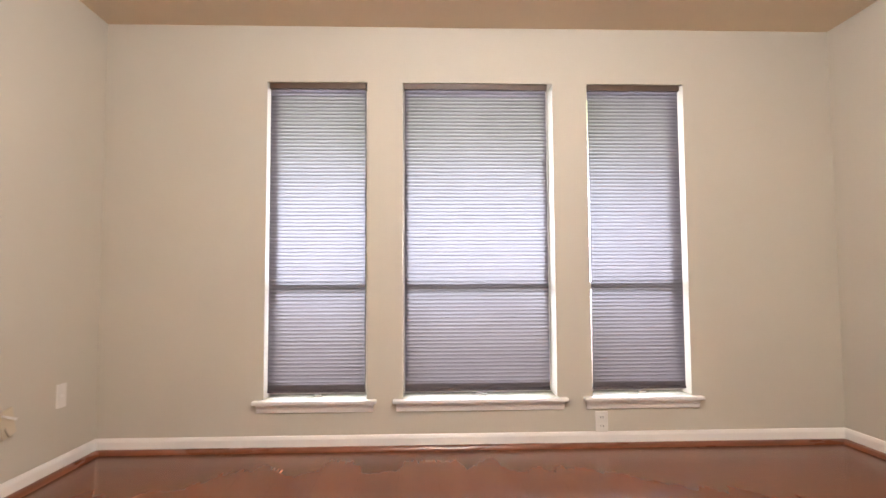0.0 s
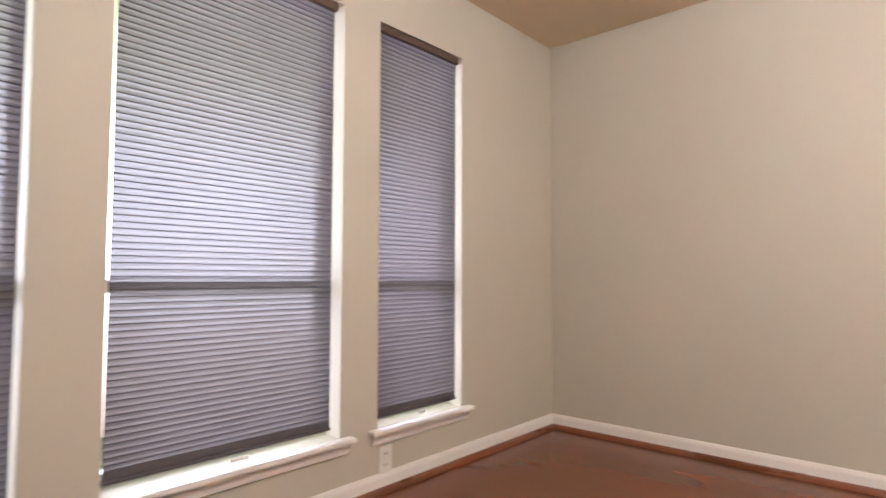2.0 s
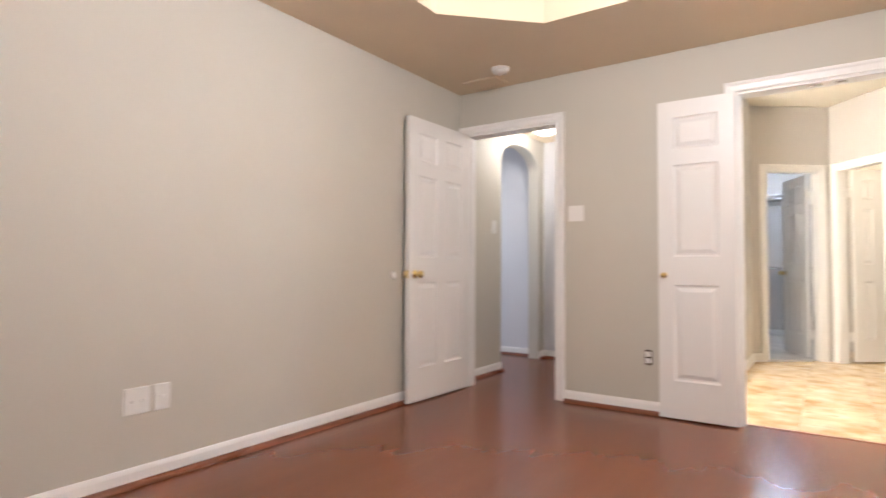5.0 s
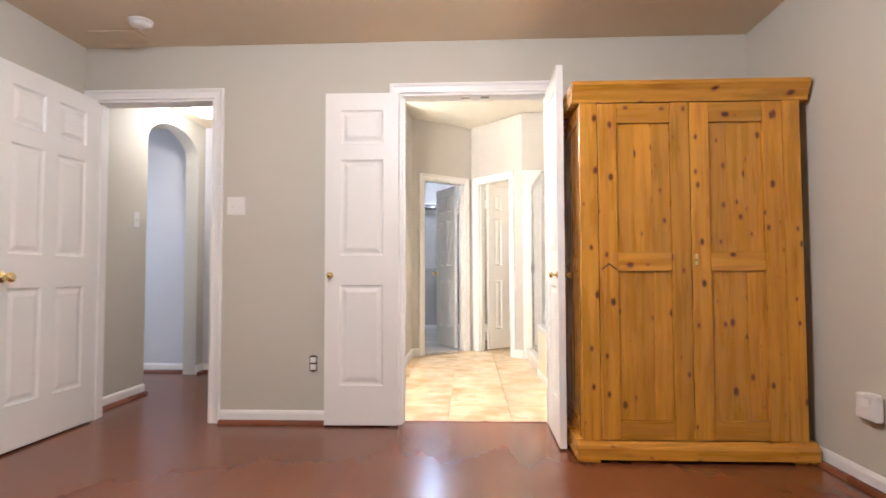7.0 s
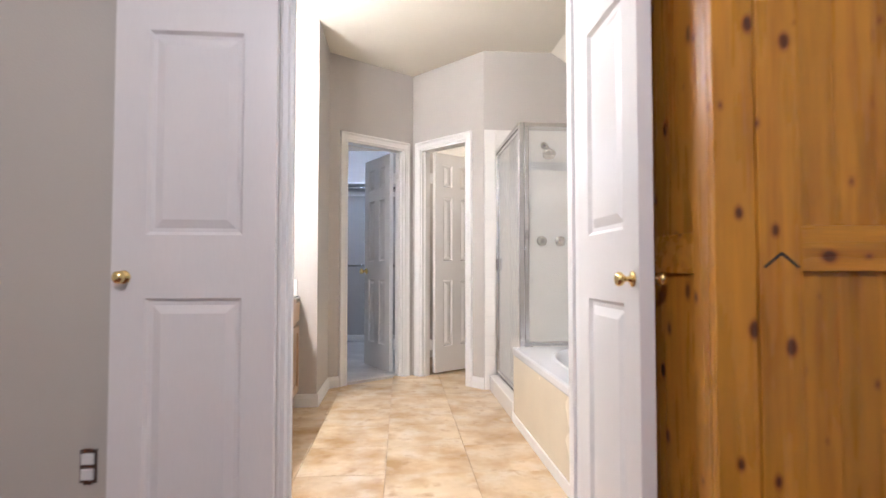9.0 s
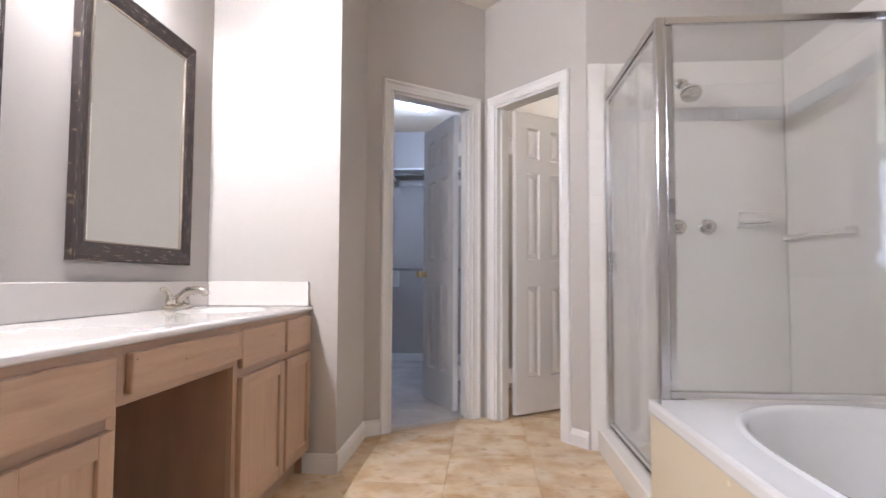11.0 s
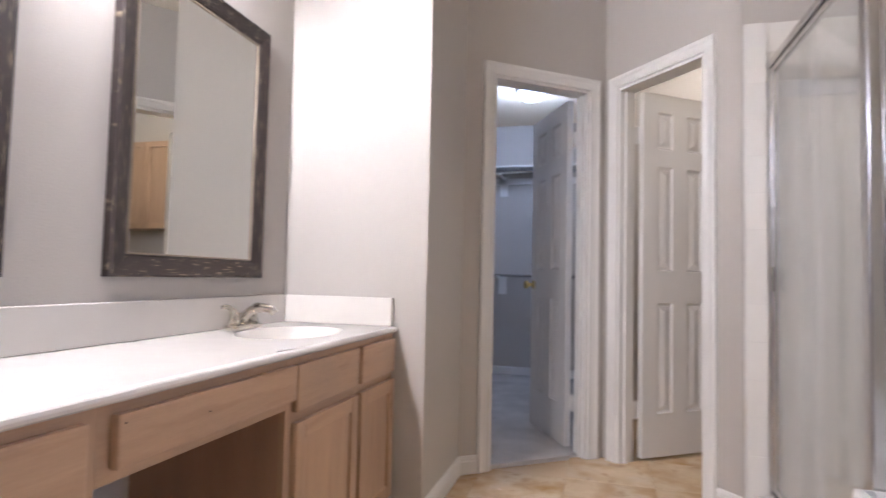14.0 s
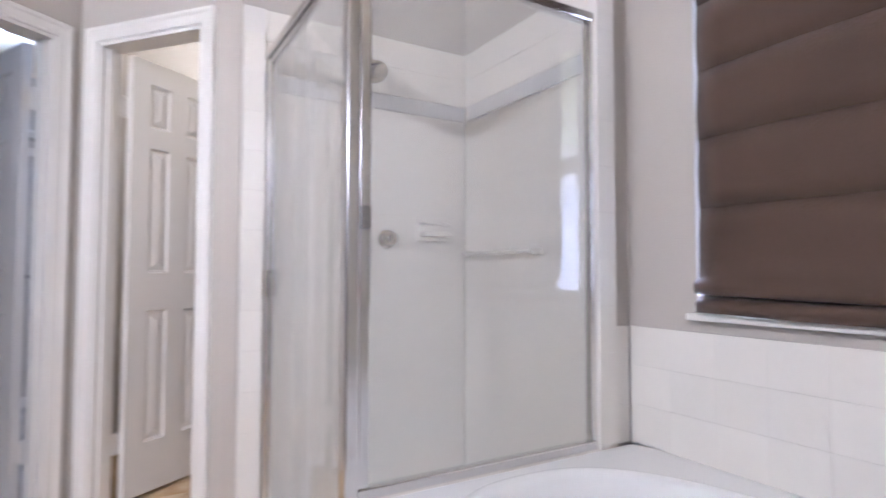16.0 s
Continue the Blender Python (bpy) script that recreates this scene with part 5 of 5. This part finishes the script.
hd = thing("shower_fixture", pose(-0.475, SHY, 1.93), "chrome shower head on a short arm", "shower head")
part("flange", lathe([(0.030, 0), (0.028, 0.006), (0.012, 0.012)], 20, pose(0, 0, 0, -90)), NICKEL, hd)
part("arm", tube([(0, 0.005, 0), (0, 0.05, 0.0), (0, 0.09, -0.02), (0, 0.115, -0.05)], 0.010, 12), NICKEL, hd)
part("head", lathe([(0.012, 0), (0.020, 0.015), (0.034, 0.035), (0.052, 0.062), (0.052, 0.074), (0.044, 0.078)], 24, pose(0, 0.112, -0.046, -145)), NICKEL, hd, "round chrome spray head")
for x in (-0.45, -0.60):
    vl = thing("shower_valve", pose(x, SHY, 1.165), "round chrome shower valve handle on the tiles", "shower valve", "shower valves")
    part("plate", lathe([(0.042, 0), (0.040, 0.006), (0.026, 0.012)], 28, pose(0, 0, 0, -90)), NICKEL, vl)
    part("handle", lathe([(0.022, 0.010), (0.030, 0.030), (0.028, 0.052), (0.016, 0.058)], 20, pose(0, 0, 0, -90)), NICKEL, vl)
so = thing("soap_dish", pose(-0.82, SHY, 1.215), "white ceramic soap dish set in the tiles", "soap dish")
part("back", box((-0.075, 0, -0.055), (0.075, 0.012, 0.055), 0.006), CERAM, so)
part("dish", box((-0.068, 0.012, -0.035), (0.068, 0.070, -0.012), 0.010), CERAM, so)
part("rim", tube([(-0.06, 0.015, 0.02), (-0.06, 0.05, 0.02), (0.06, 0.05, 0.02), (0.06, 0.015, 0.02)], 0.007, 10), CERAM, so)
br = thing("towel_bar", pose(SHX, -3.60, 1.105), "white ceramic towel bar on the shower wall", "towel bar")
part("bar", tube([(0.040, -0.24, 0), (0.040, 0.24, 0)], 0.0075, 12), CERAM, br)
for y in (-0.24, 0.24):
    part("post", box((0.0, y - 0.012, -0.014), (0.050, y + 0.012, 0.014), 0.005), CERAM, br)


# ------------------------------------------------------------------ closet fittings
cs = thing("closet_shelf", pose(0.62, -6.92, 0), "white closet shelf with hanging rods on brackets", "closet shelf")
part("shelf", box((0, 0.002, 2.02), (1.17, 0.30, 2.038), 0.002), TRIM, cs)
part("cleat", box((0, 0.002, 1.90), (1.17, 0.020, 1.96), 0.002), TRIM, cs)
part("upper_rod", tube([(0, 0.27, 1.975), (1.17, 0.27, 1.975)], 0.016, 12), STEEL, cs, "steel hanging rod")
part("lower_rod", tube([(0, 0.27, 0.985), (1.17, 0.27, 0.985)], 0.013, 12), STEEL, cs, "steel hanging rod")
for z in (1.78, 0.80):
    k = part("bracket", box((0.86, 0.002, z), (0.94, 0.020, z + 0.20), 0.004), TRIM, cs, "white rod bracket")
    part("arm", box((0.89, 0.020, z + 0.16), (0.91, 0.29, z + 0.185), 0.003), TRIM, k)

# ------------------------------------------------------------------ toilet room
def wall_cabinet(m, W, Hh, D):
    """A two-door maple cabinet hung on a wall; local x along the wall, +y into the room."""
    c = thing("wall_cabinet", m, "pale maple two-door cabinet hung on the toilet room wall", "cabinet")
    part("carcass", box((0, 0.001, 0), (W, D - 0.02, Hh), 0.002), MAPLE, c)
    for a, b in ((0.004, W / 2 - 0.002), (W / 2 + 0.002, W - 0.004)):
        d = part("door", box((a + 0.045, D - 0.019, 0.05), (b - 0.045, D - 0.010, Hh - 0.05)), MAPLE, c, "flat-panel maple door")
        for p, q in ((a, a + 0.05), (b - 0.05, b)):
            part("stile", box((p, D - 0.0195, 0.004), (q, D, Hh - 0.004), 0.003), MAPLE, d)
        for p, q in ((0.004, 0.054), (Hh - 0.054, Hh - 0.004)):
            part("rail", box((a + 0.05, D - 0.0195, p), (b - 0.05, D - 0.0006, q), 0.003), MAPLE, d)
    return c


wall_cabinet(pose(-1.06, -5.55, 1.32), 0.62, 0.78, 0.20)

# ------------------------------------------------------------------ wall tiles
def tile_mesh(w, h, t=0.008):
    me = finish(box((0.0002, 0, 0.0002), (w - 0.0002, t, h - 0.0002), 0.0005), "tile")
    me.materials.append(CERAM)
    return me


def tiled(parent, m, w, h, nx, nz, me=None):
    me = me or tile_mesh(w, h)
    for i in range(nx):
        for j in range(nz):
            o = new("tile", me)
            o.parent = parent
            o.matrix_local = m @ pose(i * w, 0, j * h)


GROUTW = Mat("white_grout", (0.78, 0.75, 0.72, 1), 0.6, vary=0.03).m
# shower walls: one tiled surface each, with a grey band
def shower_field(name, length, m, label):
    ob = setting(name, box((0, 0, 0.05), (length, 0.006, 2.05)), GROUTW, label, m, "wall tiles")
    bm = bmesh.new()
    s = 0.1525
    nx, z = int(math.ceil(length / s)), 0.052
    rows = [0.052 + s * i for i in range(11)] + [1.80, 1.80 + 0.125]
    for z in rows:
        top = z + s if z < 1.7 else z + 0.124
        if z < 1.7 and top > 1.73:
            top = 1.729
        for i in range(nx):
            cuboid(bm, (i * s + 0.0003, 0.006, z + 0.0003), (min((i + 1) * s, length) - 0.0003, 0.0115, top - 0.0003))
    tagged(part("tile_field", bm, CERAM, ob), "", "", "", "stuff")
    bm = bmesh.new()
    for i in range(int(length / 0.076)):
        cuboid(bm, (i * 0.076 + 0.001, 0.006, 1.731), ((i + 1) * 0.076 - 0.001, 0.0125, 1.798))
    tagged(part("band_tiles", bm, BAND, ob, "grey decorative tile band"), "", "", "", "stuff")


shower_field("shower_tiles_back", CD.x - 0.004 - SHX, pose(SHX, SHY - 0.014, 0), "white tiled shower back wall with a grey band")
m, n = along((SHX - 0.014, SHF - 0.014), (SHX - 0.014, SHY))
shower_field("shower_tiles_side", n, m, "white tiled shower side wall with a grey band")
col = setting("tile_column", box((SHX - 0.012, SHF - 0.010, 0.0), (SHX + 0.068, SHF + 0.018, 2.05), 0.002), GROUTW, "white tile trim column beside the glass", None, "tile trim")
tiled(col, pose(SHX - 0.0115, SHF + 0.018, 0.456), 0.079, 0.1525, 1, 10)
col2 = setting("tile_column", box((DX + 0.02, SHY - 0.013, 0.0), (CD.x - 0.002, SHY + 0.004, 2.05), 0.002), GROUTW, "white tile trim column beside the shower door", None, "tile trim")
tiled(col2, pose(DX + 0.021, SHY + 0.004, 0.114), CD.x - 0.024 - DX, 0.1525, 1, 12)
# tub surround
sur = setting("tub_surround", box((TUBX, SHF, 0.455), (TUBX + 0.006, BY + 0.055, 0.842)), GROUTW, "white tile surround behind the tub", None, "wall tiles")
st = tile_mesh(0.1525, 0.129)
tiled(sur, pose(TUBX + 0.006, SHF + 0.01, 0.456, 0, 0, -90) @ pose(-1.525, 0, 0) @ pose(0, 0, 0), 0.1525, 0.129, 10, 3, st)
sur2 = setting("tub_surround", box((TUBX + 0.014, SHF - 0.012, 0.455), (SHX - 0.013, SHF - 0.004, 0.842)), GROUTW, "white tile surround at the tub end", None, "wall tiles")
tiled(sur2, pose(TUBX + 0.014, SHF - 0.004, 0.456), (SHX - TUBX - 0.03), 0.129, 1, 3)

ORIGIN = HOME
# ------------------------------------------------------------------ floor pieces, last
def plank_mesh(w, l):
    me = finish(box((0.0001, 0.0001, -0.011), (w - 0.0001, l - 0.0001, 0.0)), "plank")
    me.materials.append(WOODFLOOR)
    return me


PLW = 0.19
rnd = random.Random(9)
lengths = {}


def planks(x0, x1, y0, y1):
    """Boards along y, their ends staggered from row to row."""
    x = x0
    while x < x1 - 0.01:
        y, l = y0, rnd.choice((0.4, 0.6, 0.8, 1.0))
        while y < y1 - 0.01:
            if y1 - y - l < 0.3:
                l = y1 - y
            k = round(l, 3)
            if k not in lengths:
                lengths[k] = plank_mesh(PLW, k)
            o = new("plank", lengths[k])
            o.parent = floor_base
            o.location = (x, y, 0)
            y += l
            l = 1.2
        x += PLW


planks(X0 - 0.05, X1 + 0.1, Y0 - 0.085, Y1 + 0.05)
planks(1.99, 5.0, -3.06, Y0 - 0.085)
TS = 0.406
tm = finish(box((0.0008, 0.0008, -0.010), (TS - 0.0008, TS - 0.0008, 0.0), 0.0010), "tile")
tm.materials.append(TILE)
for i in range(-3, 4):
    for j in range(0, 10):
        x, y = 0.328 + TS * i, -1.325 - TS * (j + 1)
        if x > 1.95 or (y < -4.2 and x > 0.5) or x < -1.3:
            continue
        if j > 8 or (i < -1 and j > 2 and j < 6):
            continue
        o = new("floor_tile", tm)
        o.parent = floor_bath
        o.location = (x, y, 0)
setting("threshold", box((OPB[0] + 0.014, -1.396, -0.008), (OPB[1] - 0.014, -1.372, 0.003), 0.002), SHOE, "thin brown threshold strip between wood and tile", None, "threshold")
